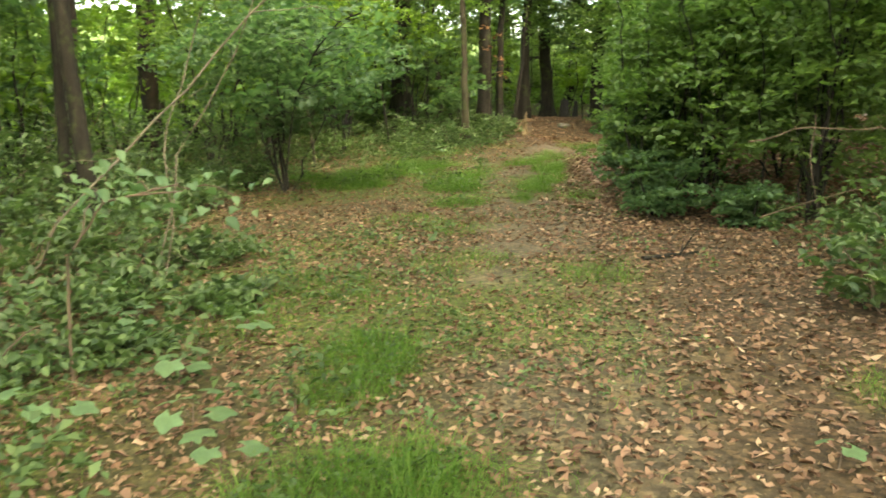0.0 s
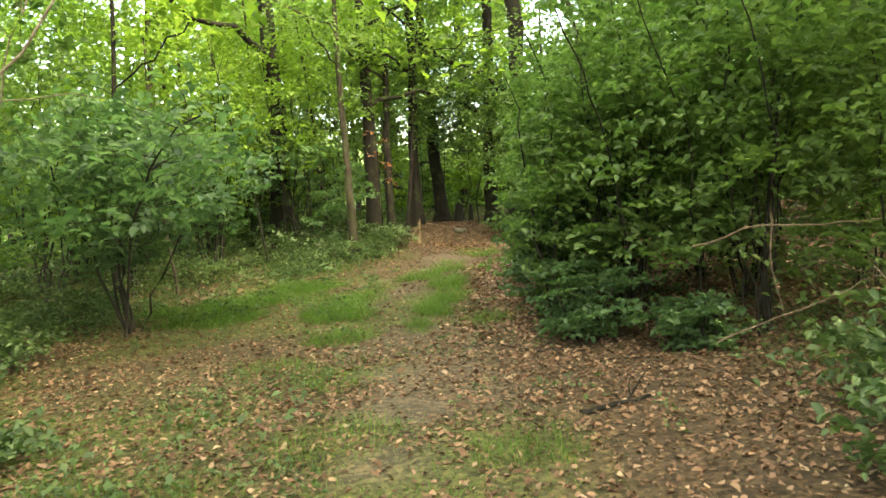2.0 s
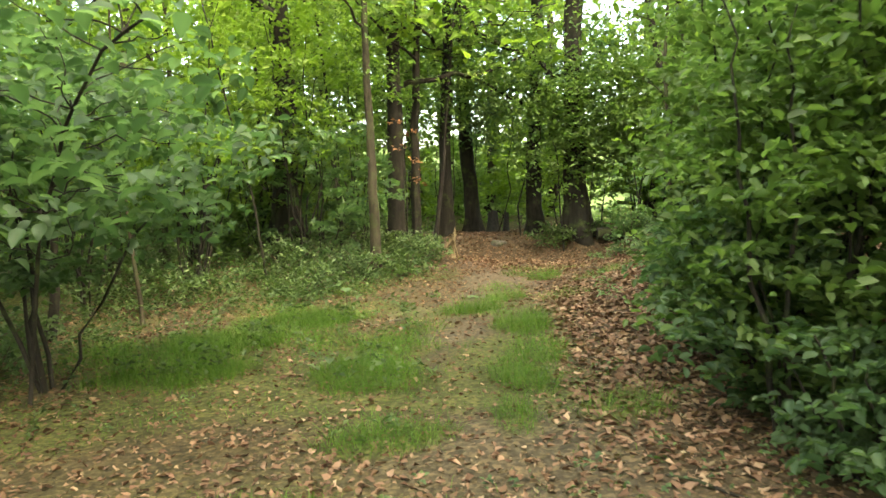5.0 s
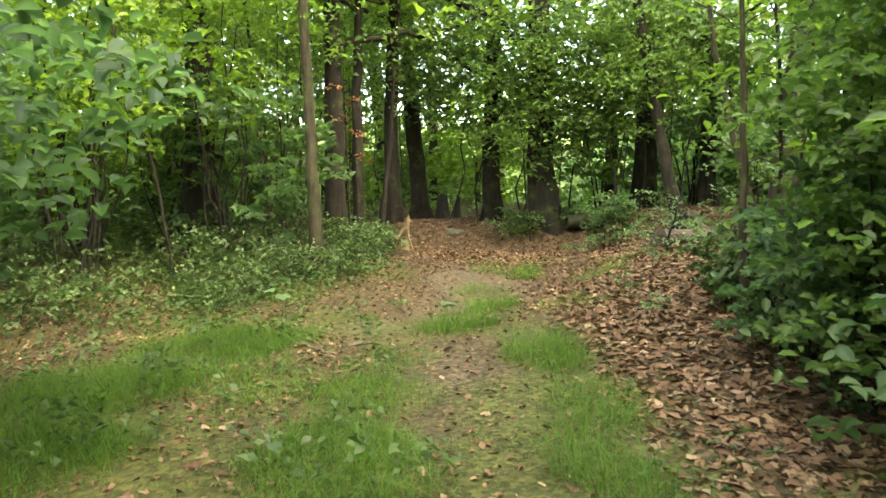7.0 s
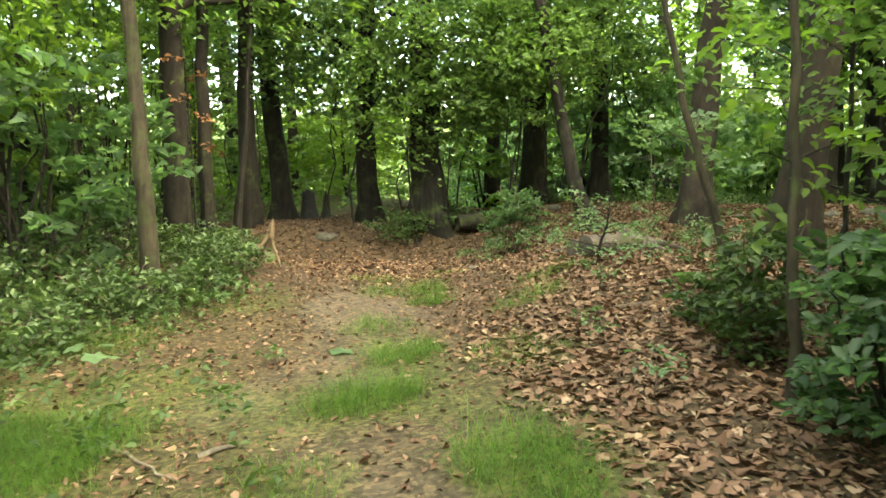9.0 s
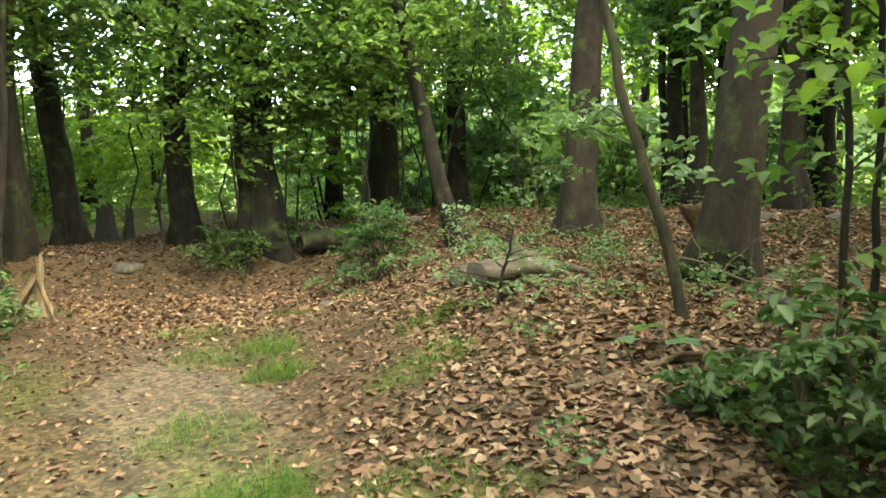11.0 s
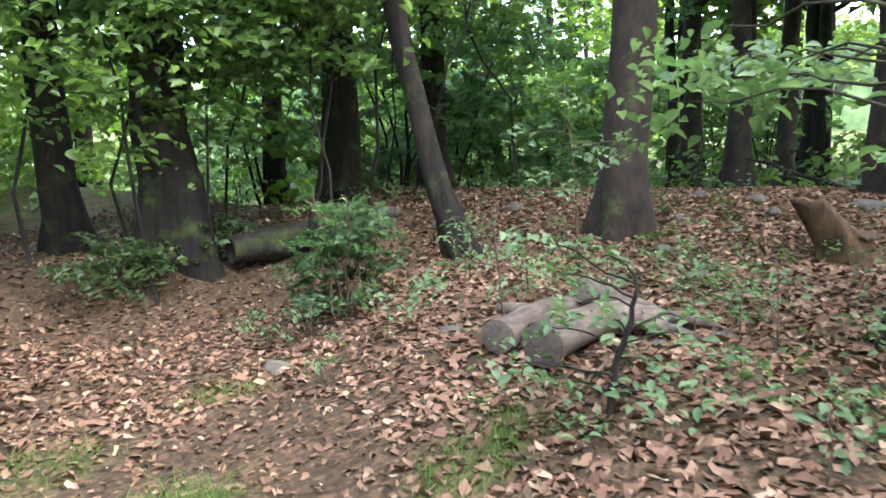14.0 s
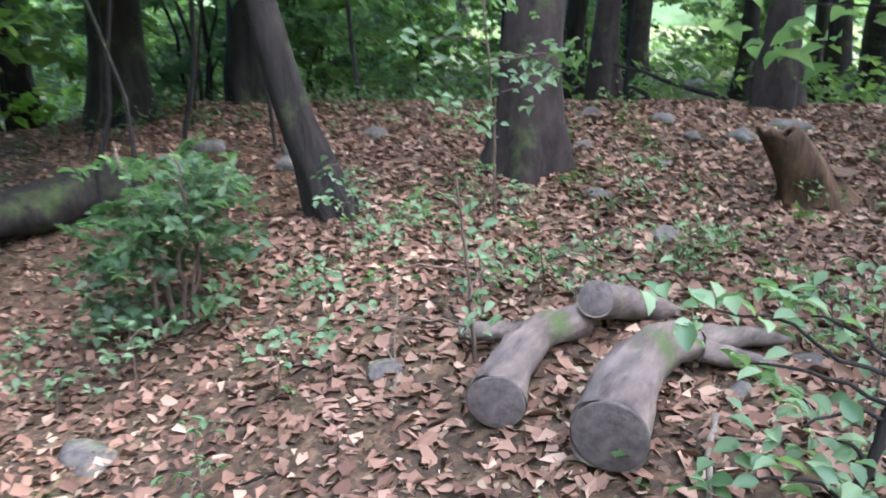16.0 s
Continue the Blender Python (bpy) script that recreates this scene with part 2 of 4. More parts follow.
def grassy(x, y):
    g = np.zeros_like(np.asarray(x, float))
    for cx, cy, rx, ry, thick in TUFTS:
        d = np.hypot((x - cx) / rx, (y - cy) / ry) + 0.5 * (vnoise(x, y, 2.6, 7) - 0.5)
        g = np.maximum(g, thick * (1 - sstep(0.55, 1.1, d)))
    return g


def lush(x, y):
    """Low herbs: thick on the left of the path and under the trees, thin on the litter."""
    edge_x = -0.9 - 1.5 * sstep(4.0, 5.5, y) + 1.3 * sstep(13, 16, y)
    left = np.maximum(sstep(0.0, -1.0, x - edge_x), 0.12 * sstep(0.3, -0.6, x) * sstep(9, 6, y)) * sstep(26, 22, y)
    ahead = sstep(15.0, 17.5, y - 0.2 * x) * sstep(1.3, 0.2, x - 0.1 * (y - 16))
    right = 0.14 * sstep(4.2, 5.5, x) * sstep(13, 15, y)
    edge = 0.5 * sstep(2.9, 3.6, x) * sstep(12.5, 11, y)
    side = 0.8 * sstep(11.5, 13.5, y) * sstep(1.3, 0.3, x - 0.12 * (y - 14)) * sstep(26, 22, y)
    patch = 0.12 + 1.0 * sstep(0.2, 0.75, vnoise(x, y, 0.9, 9))
    mixed = 0.3 * grassy(x, y) * sstep(8, 9.5, y) * sstep(14.5, 13.5, y) * sstep(1.1, 0.7, x)
    return np.clip(np.maximum(np.maximum.reduce([left * 0.8, ahead * 0.8, right, edge, side]) * patch, mixed), 0, 1)


def mesh_np(name, co, faces, mat, smooth=True):
    """A mesh from arrays of corners and of equal-sided faces."""
    co, faces = np.asarray(co, np.float32), np.asarray(faces, np.int32)
    me = bpy.data.meshes.new(name)
    k = faces.shape[1]
    me.vertices.add(len(co))
    me.vertices.foreach_set("co", co.ravel())
    me.loops.add(faces.size)
    me.loops.foreach_set("vertex_index", faces.ravel())
    me.polygons.add(len(faces))
    me.polygons.foreach_set("loop_start", np.arange(0, faces.size, k, dtype=np.int32))
    me.update(calc_edges=True)
    me.validate()
    me.polygons.foreach_set("use_smooth", np.full(len(me.polygons), smooth))
    me.materials.append(mat)
    return me


def part(name, mesh, parent=None, label=""):
    ob = new(name, mesh)
    if parent is not None:
        ob.parent = parent
    return tagged(ob, label)


def holder(name, x, y, z, label, category, group=""):
    ob = new(name)
    ob.matrix_basis = pose(x, y, z)
    return tagged(ob, label, category, group)


class Pile:
    """Collects pieces with faces of four corners into one mesh."""

    def __init__(self):
        self.co, self.faces, self.count = [], [], 0

    def add(self, co, faces):
        self.co.append(np.asarray(co, float))
        self.faces.append(np.asarray(faces) + self.count)
        self.count += len(co)
        return self

    def mesh(self, name, mat, smooth=True):
        return mesh_np(name, np.concatenate(self.co), np.concatenate(self.faces), mat, smooth)


def tube(points, radii, sides=8, rough=0.0, flare=None):
    """A round limb along points, with an uneven girth and closed ends."""
    p, r = np.asarray(points, float), np.asarray(radii, float)
    along = np.gradient(p, axis=0)
    along /= np.linalg.norm(along, axis=1, keepdims=True) + 1e-9
    side = np.cross(along, np.where(np.abs(along[:, 2:3]) > 0.9, [[1.0, 0, 0]], [[0, 0, 1.0]]))
    side /= np.linalg.norm(side, axis=1, keepdims=True) + 1e-9
    up = np.cross(side, along)
    a = np.arange(sides) * 2 * math.pi / sides
    seed = float(rng.random() * 50)
    girth = r[:, None] * (1 + rough * (vnoise(np.cos(a)[None] * 1.4 + seed, np.arange(len(p))[:, None] * 0.35 + np.sin(a)[None] * 1.4, 1.0, 3) - 0.5) * 2)
    if flare is not None:
        girth = girth * flare(np.arange(len(p))[:, None], a[None])
    ring = p[:, None] + girth[..., None] * (np.cos(a)[None, :, None] * side[:, None] + np.sin(a)[None, :, None] * up[:, None])
    n, i, j = len(p), np.arange(len(p) - 1)[:, None] * sides, np.arange(sides)[None]
    k = (j + 1) % sides
    faces = np.stack(np.broadcast_arrays(i + j, i + k, i + sides + k, i + sides + j), -1).reshape(-1, 4)
    co = ring.reshape(-1, 3)
    ends = []
    for c in (0, (n - 1) * sides):
        for m in range(0, sides - 2, 2):
            ends.append((c, c + m + 1, c + m + 2, c + (m + 3) % sides if m + 3 < sides else c + m + 2))
    ends = [e for e in ends if len(set(e)) == 4]
    return co, np.concatenate([faces, np.array(ends)]) if ends else faces


def bent(a, b, n=8, wobble=0.05, sag=0.0):
    """Points from a to b along a slightly crooked line."""
    a, b = np.asarray(a, float), np.asarray(b, float)
    t = np.linspace(0, 1, n)[:, None]
    p = a + (b - a) * t
    kick = np.cumsum(rng.normal(0, wobble * np.linalg.norm(b - a) / n, (n, 3)), 0)
    kick -= kick[0] + (kick[-1] - kick[0]) * t
    p += kick
    p[:, 2] += sag * 4 * (t * (1 - t))[:, 0]
    return p


def leaves(at, facing, size, fine=True, slim=0.62, cup=0.18):
    """Leaves at points, each with its face turned towards its facing, folded along the rib."""
    n = len(at)
    f = facing / (np.linalg.norm(facing, axis=1, keepdims=True) + 1e-9)
    any_way = rng.normal(size=(n, 3))
    tip = any_way - (any_way * f).sum(1, keepdims=True) * f
    tip /= np.linalg.norm(tip, axis=1, keepdims=True) + 1e-9
    across = np.cross(f, tip)
    s = np.broadcast_to(size, (n,))[:, None]
    if fine == "near":
        shape = [(0, 0, 0), (0.16, 0.55, 0.8), (0.42, 1.0, 1), (0.74, 0.72, 0.7), (1, 0, -0.3), (0.74, -0.72, 0.7), (0.42, -1.0, 1), (0.16, -0.55, 0.8), (0.45, 0, 0)]
        faces = np.array([(0, 1, 2, 8), (8, 2, 3, 4), (8, 4, 5, 6), (0, 8, 6, 7)])
    elif fine:
        shape = [(0, 0, 0), (0.28, 0.8, 1), (0.68, 0.78, 1), (1, 0, 0), (0.68, -0.78, 1), (0.28, -0.8, 1)]
        faces = np.array([(0, 1, 2, 3), (0, 3, 4, 5)])
    else:
        shape = [(0, 0, 0), (0.45, 0.9, 1), (1, 0, 0), (0.45, -0.9, 1)]
        faces = np.array([(0, 1, 2, 3)])
    co = np.stack([at + s * ((l - 0.5) * tip + w * slim * 0.5 * across + c * cup * f) - s * (0.25 * (l - 0.4) ** 2) * f for l, w, c in shape], 1)
    k = len(shape)
    return co.reshape(-1, 3), (faces[None] + k * np.arange(n)[:, None, None]).reshape(-1, 4)


def sprays(at, spread, per, size, flat=0.3, thick=0.12, fine=True, tilt=0.25):
    """Layered sprays of leaves: flat fans of foliage at points, as on beech and hornbeam twigs."""
    at = np.asarray(at, float)
    n = len(at)
    fan = rng.normal(0, tilt, (n, 2))
    r = np.sqrt(rng.random((n, per))) * np.broadcast_to(spread, (n,))[:, None]
    a = rng.random((n, per)) * 2 * math.pi
    dx, dy = r * np.cos(a), r * np.sin(a)
    dz = fan[:, :1] * dx + fan[:, 1:] * dy + rng.normal(0, thick, (n, per)) * np.broadcast_to(spread, (n,))[:, None] - 0.25 * r * r
    p = np.stack([at[:, :1] + dx, at[:, 1:2] + dy, at[:, 2:] + dz], -1).reshape(-1, 3)
    face = np.stack([-fan[:, :1] + rng.normal(0, flat, (n, per)), -fan[:, 1:] + rng.normal(0, flat, (n, per)), np.ones((n, per))], -1).reshape(-1, 3)
    return leaves(p, face, size * rng.uniform(0.6, 1.25, len(p)), fine)


def in_ball(n, shell=0.35):
    """Points in a unit ball, more of them near its surface."""
    v = rng.normal(size=(n, 3))
    v /= np.linalg.norm(v, axis=1, keepdims=True)
    return v * (rng.random((n, 1)) ** shell)


# ---- the ground
def growing(lo, hi, step, far):
    out = list(np.arange(lo, hi + 1e-6, step))
    s = step
    while out[-1] < far:
        s *= 1.25
        out.append(out[-1] + s)
    s = step
    while out[0] > -far:
        s *= 1.25
        out.insert(0, out[0] - s)
    return np.array(out)


def build_ground():
    gx, gy = growing(-5, 11, 0.11, 400), growing(-1.5, 24, 0.11, 400)
    xx, yy = np.meshgrid(gx, gy)
    co = np.stack([xx, yy, relief(xx, yy)], -1).reshape(-1, 3)
    w, h = len(gx), len(gy)
    i = (np.arange(h - 1)[:, None] * w + np.arange(w - 1)[None]).ravel()
    me = mesh_np("ground", co, np.stack([i, i + 1, i + w + 1, i + w], 1), SOIL)
    x, y = co[:, 0], co[:, 1]
    inside = sstep(-4, -2, x) * sstep(24, 20, y)
    worn = np.clip(trail(x, y) * (0.1 + 0.9 * vnoise(x, y, 1.1, 11)) + 0.1 * vnoise(x, y, 0.5, 12) + 0.9 * sandy(x, y), 0, 1) * inside
    patches = (0.12 + 0.2 * sstep(0.8, -0.5, x) * sstep(10, 8, y) + 0.5 * sstep(0.4, 0.7, vnoise(x, y, 0.9, 14))) * sstep(2.2, 1.2, x - 0.1 * (y - 9)) * sstep(18, 16, y)
    grown = np.clip(np.maximum.reduce([grassy(x, y) * 0.9, 0.5 * lush(x, y), patches, 0.75 * (1 - sstep(27, 23, y) * sstep(-5, -3, x) * sstep(14, 11, x))]), 0, 1)
    for key, values in (("worn", worn), ("grown", grown)):
        me.attributes.new(key, "FLOAT", "POINT").data.foreach_set("value", values.astype(np.float32))
    tagged(new("ground", me), "brown forest soil with a worn sandy footpath", "ground", "", "structure")


build_ground()


def scatter(n, x0, x1, y0, y1, chance):
    x, y = rng.uniform(x0, x1, n), rng.uniform(y0, y1, n)
    keep = rng.random(n) < chance(x, y)
    return x[keep], y[keep]


def litter_strip(x, y):
    """1 where the dry leaves lie thick: along the right of the path and all over the bank."""
    lane = sstep(1.1, 1.55, x - 0.24 * (y - 9.5)) * sstep(16, 14, y) * sstep(6.5, 8.5, y)
    bank = sstep(13, 14.5, y) * sstep(2.3, 3.6, x - 0.45 * (y - 14))
    mound = sstep(19.5, 20.3, y + 0.25 * (x - 5)) * sstep(7.6, 6.6, x)
    return (1 - 0.35 * mound) * np.maximum(np.maximum(lane, bank), 0.75 * sstep(17.0, 18.4, y) * sstep(1.8, 2.8, x))


def litter_thick(x, y):
    start = sstep(10.5, 7.5, y)
    base = (0.22 + 0.35 * start) + (0.28 + 0.2 * start) * vnoise(x, y, 0.9, 21)
    t = np.maximum(base, litter_strip(x, y))
    return t * (1 - 0.45 * trail(x, y) * (1 - start)) * (1 - 0.6 * grassy(x, y)) * (1 - 0.8 * sandy(x, y))


def litter_mesh(name, count, fine, low, high, mat):
    x, y = scatter(count, -3.8, 11.5, 1.2, 24, litter_thick)
    n = len(x)
    z = relief(x, y) + rng.uniform(0.002, 0.02, n)
    face = np.stack([rng.normal(0, 0.3, n), rng.normal(0, 0.3, n), np.ones(n)], 1)
    size = rng.uniform(low, high, n) * (0.78 + 0.4 * litter_strip(x, y) * sstep(7.5, 10, y))
    co, faces = leaves(np.stack([x, y, z], 1), face, size, fine, 0.58, 0.07)
    co += np.repeat(size, 6 if fine else 4)[:, None] * rng.normal(0, 1, (len(co), 3)) * np.array([0.11, 0.11, 0.10])
    return mesh_np(name, co, faces, mat)


def build_litter():
    for name, count, fine, low, high, label in [("leaf_litter", 165000, True, 0.045, 0.08, "dry curled brown and tan leaves strewn over the forest floor"),
                                                ("leaf_crumbs", 130000, False, 0.02, 0.05, "small broken bits of dry leaf scattered on soil")]:
        tagged(new(name, litter_mesh(name, count, fine, low, high, LITTER if fine else CRUMBS)), label, "leaf litter", "", "stuff")


build_litter()


def build_grass():
    def chance(x, y):
        thin = (0.07 + 0.09 * sstep(10, 7, y)) * sstep(0.35, 0.7, vnoise(x, y, 0.9, 14)) * sstep(2.2, 1.2, x - 0.1 * (y - 9))
        return np.clip(grassy(x, y), 0, 1) ** 1.3 * (0.15 + 0.85 * vnoise(x, y, 4.0, 17)) + thin

    x, y = scatter(620000, -3, 5, 1.5, 19.5, chance)
    n = len(x)
    z = relief(x, y) - 0.005
    tall = rng.uniform(0.06, 0.22, n) * (0.3 + 0.75 * grassy(x, y)) * (0.6 + 0.8 * vnoise(x, y, 6.0, 18))
    a, lean = rng.random(n) * 2 * math.pi + 2.5 * vnoise(x, y, 3.0, 19), rng.uniform(0.5, 2.6, n)
    d = np.stack([np.cos(a), np.sin(a), 0 * a], 1)
    side = np.stack([-np.sin(a), np.cos(a), 0 * a], 1) * rng.uniform(0.0008, 0.002, n)[:, None]
    root = np.stack([x, y, z], 1)
    up = np.array([0, 0, 1.0])
    mid = root + d * (tall * lean * 0.35)[:, None] + up * (tall * 0.7)[:, None]
    end = root + d * (tall * lean)[:, None] + up * (tall * (1.05 - 0.25 * lean))[:, None]
    co = np.stack([root - side, root + side, mid + side * 0.8, mid - side * 0.8, end - side * 0.15, end + side * 0.15], 1).reshape(-1, 3)
    faces = (np.array([(0, 1, 2, 3), (3, 2, 5, 4)])[None] + 6 * np.arange(n)[:, None, None]).reshape(-1, 4)
    tagged(new("grass", mesh_np("grass", co, faces, GRASS)), "soft green tufts of low woodland grass", "grass", "", "stuff")


build_grass()


def build_herbs():
    x, y = scatter(17000, -7, 11, 1.5, 24, lush)
    z = relief(x, y) + rng.uniform(0.04, 0.3, len(x)) * (0.4 + 0.8 * vnoise(x, y, 0.6, 31))
    pile = Pile().add(*sprays(np.stack([x, y, z], 1), rng.uniform(0.08, 0.2, len(x)), 11, 0.065, 0.4, 0.25, False))
    # small broad-leaved plants in patches among the grass
    x, y = scatter(9000, -2.6, 2.2, 2.0, 12.5, lambda x, y: 0.55 * sstep(0.52, 0.72, vnoise(x, y, 1.1, 47)) * (0.25 + grassy(x, y)) * (1 - 0.8 * sandy(x, y)))
    z = relief(x, y) + rng.uniform(0.03, 0.11, len(x))
    pile.add(*sprays(np.stack([x, y, z], 1), rng.uniform(0.04, 0.09, len(x)), 7, 0.04, 0.3, 0.25, False))
    tagged(new("ground_herbs", pile.mesh("ground_herbs", LEAF_BRAMBLE)), "low green brambles and herbs covering the woodland floor", "undergrowth", "", "stuff")


build_herbs()


# ---- trees and shrubs
def old_tree(name, x, y, girth, tall, lean, bark, label, crown=None, flare=0.7, limbs=4, crown_leaf=LEAF_MID, first=3.5, group="", sink=0.35):
    """A tree with a flared foot, a tapering trunk, limbs and a crown. girth: the trunk's radius at breast height; lean: how far its top stands from its foot."""
    thing = holder(name, x, y, ground_z(x, y) - sink, label, "tree", group)
    n = 26
    t = np.linspace(0, 1, n) ** 1.35
    p = np.stack([lean[0] * t, lean[1] * t, (tall + sink) * t], 1)
    p[2:, :2] += np.cumsum(rng.normal(0, 0.014 * tall / 8, (n - 2, 2)), 0)
    r = girth * (1.0 - 0.72 * t) + girth * flare * np.exp(-np.maximum(p[:, 2] - sink, 0) / (0.16 + girth * 0.8))
    turn, lobes = rng.random() * 6, rng.integers(4, 7)
    hold = np.exp(-np.maximum(p[:, 2] - sink, 0) / 0.35)

    def buttress(i, a):
        return 1 + 0.28 * hold[i.astype(int)] * np.sin(lobes * a + turn)

    part("trunk", Pile().add(*tube(p, r, 20, 0.16, buttress)).mesh("trunk", bark), thing)
    tips = []
    for k in range(limbs):
        h = rng.uniform(first, tall * 0.9)
        root = np.array([np.interp(h, p[:, 2], p[:, 0]), np.interp(h, p[:, 2], p[:, 1]), h])
        a, long = rng.random() * 2 * math.pi, rng.uniform(0.18, 0.32) * tall
        end = root + np.array([math.cos(a) * long, math.sin(a) * long, long * rng.uniform(0.2, 0.7)])
        line = bent(root, end, 9, 0.25)
        rr = np.interp(h, p[:, 2], r) * 0.45
        part("limb", Pile().add(*tube(line, np.linspace(rr, 0.012, 9), 8, 0.1)).mesh("limb", bark), thing)
        tips += list(line[3:])
    if crown:
        count, spread, per, size = crown
        ball = in_ball(count, 0.5)
        mid = (first + tall * 1.05) / 2
        at = np.stack([ball[:, 0] * spread + lean[0] * 0.6, ball[:, 1] * spread + lean[1] * 0.6, mid + ball[:, 2] * (tall * 1.05 - first) / 2], 1)
        if tips:
            at = np.concatenate([at, np.array(tips)])
        part("crown", Pile().add(*sprays(at, rng.uniform(0.5, 1.0, len(at)), per, size, 0.6, 0.16, False)).mesh("crown", crown_leaf), thing)
    return thing


def shrub(name, x, y, wide, tall, count, per, size, leaf, label, stems=6, low=0.1, bark=BARK_TWIG, group="", category="shrub", thick=0.012, shell=0.4, squash=1.0, fine=True, spray=1.0):
    """A bush of splayed stems under layered sprays of leaves."""
    thing = holder(name, x, y, ground_z(x, y) - 0.03, label, category, group)
    for k in range(stems):
        a = 2 * math.pi * (k + rng.uniform(-0.3, 0.3)) / stems
        out, up = wide * rng.uniform(0.25, 0.75), tall * rng.uniform(0.6, 0.95)
        foot = np.array([math.cos(a), math.sin(a), 0]) * rng.uniform(0.02, 0.12)
        line = bent(foot, foot + np.array([math.cos(a) * out, math.sin(a) * out * squash, up]), 10, 0.22, 0.06 * tall)
        line[0, 2] = 0
        part("stem", Pile().add(*tube(line, np.linspace(thick * rng.uniform(0.8, 1.6), 0.004, 10), 7, 0.1)).mesh("stem", bark), thing)
    ball = in_ball(count, shell)
    lump = 0.75 + 0.5 * vnoise(np.arctan2(ball[:, 1], ball[:, 0]) * 1.3, ball[:, 2] * 2.2, 1.0, int(rng.integers(50)))
    at = np.stack([ball[:, 0] * wide * lump, ball[:, 1] * wide * lump * squash, (low + tall) / 2 + ball[:, 2] * (tall - low) / 2], 1)
    at[:, 2] = np.maximum(at[:, 2], 0.08)
    part("foliage", Pile().add(*sprays(at, spray * rng.uniform(0.2, 0.5, count) * min(1.0, wide), per, size, 0.52, 0.08, fine, 0.28)).mesh("foliage", leaf), thing)
    return thing


# the thick shrubs that line the path on its right
HEDGE = [(2.95, 8.5, 1.05, 3.4), (3.85, 7.7, 1.3, 3.9), (3.3, 9.8, 1.05, 3.9), (3.9, 10.7, 0.95, 3.8), (4.7, 9.4, 1.6, 4.6), (5.2, 7.2, 1.5, 4.2), (5.1, 11.3, 1.4, 4.4), (6.2, 9.5, 1.7, 5.0)]
for x, y, wide, tall in HEDGE:
    shrub("hazel_shrub", x, y, wide, tall, int(150 * wide * tall / 3.6), 32, 0.088, LEAF_MID, "dense green hazel shrub growing beside the footpath", 8, 0.3, BARK_DARK_SHADED, group="shrubs beside the path")

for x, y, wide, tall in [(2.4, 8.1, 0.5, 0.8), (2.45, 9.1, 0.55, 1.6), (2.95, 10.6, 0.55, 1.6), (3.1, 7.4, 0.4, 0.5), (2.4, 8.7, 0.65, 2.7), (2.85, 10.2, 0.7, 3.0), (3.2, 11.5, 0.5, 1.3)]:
    shrub("hazel_shrub", x, y, wide, tall, int(60 * wide * tall / 1.2 + 30), 34, 0.075, LEAF_DARK if tall < 2 else LEAF_MID, "low green hazel shrub at the edge of the thicket", 6, 0.0, BARK_DARK_SHADED, group="shrubs beside the path")
# trees added mostly out of view so their crowns shade the path
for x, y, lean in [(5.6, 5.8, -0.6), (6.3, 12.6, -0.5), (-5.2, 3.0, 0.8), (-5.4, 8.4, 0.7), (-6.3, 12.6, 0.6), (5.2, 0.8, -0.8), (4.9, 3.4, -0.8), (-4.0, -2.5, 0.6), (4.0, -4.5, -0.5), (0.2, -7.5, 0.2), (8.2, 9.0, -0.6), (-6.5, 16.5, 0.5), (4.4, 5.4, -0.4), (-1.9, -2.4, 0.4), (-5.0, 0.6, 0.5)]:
    old_tree("shade_tree", x, y, 0.17, 13, (lean, 0.2), BARK_GREY_SHADED, "tall forest tree added to shade the path with its crown", (80, 4.4, 34, 0.2), 0.35, 6, LEAF_MID, 5.2, "tall trees over the path")
shrub("layered_shrub", -2.37, 11.2, 1.5, 2.9, 190, 26, 0.11, LEAF_DARK, "leafy hazel with layered leaves on dark stems", 5, 0.85, BARK_DARK_SHADED, thick=0.02, fine="near")
shrub("low_bush", 5.5, 18.75, 0.42, 1.05, 60, 30, 0.065, LEAF_DARK, "dark green low bush growing from the leaf litter", 6, 0.0, fine="near")
shrub("low_shrub", 3.62, 12.72, 0.42, 0.95, 52, 22, 0.068, LEAF_BRAMBLE, "small green shrub among dry leaves", 5, 0.05)

# trees of note
old_tree("slender_tree", 0.5, 17.15, 0.085, 9, (-0.1, 0.2), BARK_PALE, "slender pale-barked young tree rising from brambles", (70, 1.8, 40, 0.1), 0.3, 3, LEAF_MID, 3.4)
old_tree("forest_tree", 1.12, 20.75, 0.2, 12, (-0.2, 0.3), BARK_DARK_SHADED, "forest tree with shade-darkened bark and a few withered leaves", (40, 2.8, 34, 0.12), 0.4, 5, LEAF_MID, 3.6)
old_tree("forest_tree", 1.55, 21.1, 0.11, 10, (0.2, 0.2), BARK_DARK_SHADED, "thin dark forest tree beside a thicker one", (60, 2.0, 40, 0.12), 0.3, 3, LEAF_MID, 4.2)
old_tree("forest_tree", 3.22, 23.5, 0.2, 11, (-0.5, 0.3), BARK_DARK_SHADED, "dark upright forest tree on the mound", (38, 2.6, 34, 0.12), 0.35, 5, LEAF_MID, 3.2)
old_tree("forest_tree", 4.5, 22.15, 0.2, 12, (0.2, 0.3), BARK_DARK_SHADED, "stout dark tree with a swollen trunk on the mound", (40, 2.8, 34, 0.12), 0.5, 5, LEAF_DARK, 2.9)
old_tree("forest_tree", 5.15, 20.95, 0.27, 13, (-0.1, 0.4), BARK_DARK_SHADED, "massive dark old tree with spreading foot and drooping foliage", (48, 2.8, 34, 0.11), 0.75, 6, LEAF_DARK, 2.2)
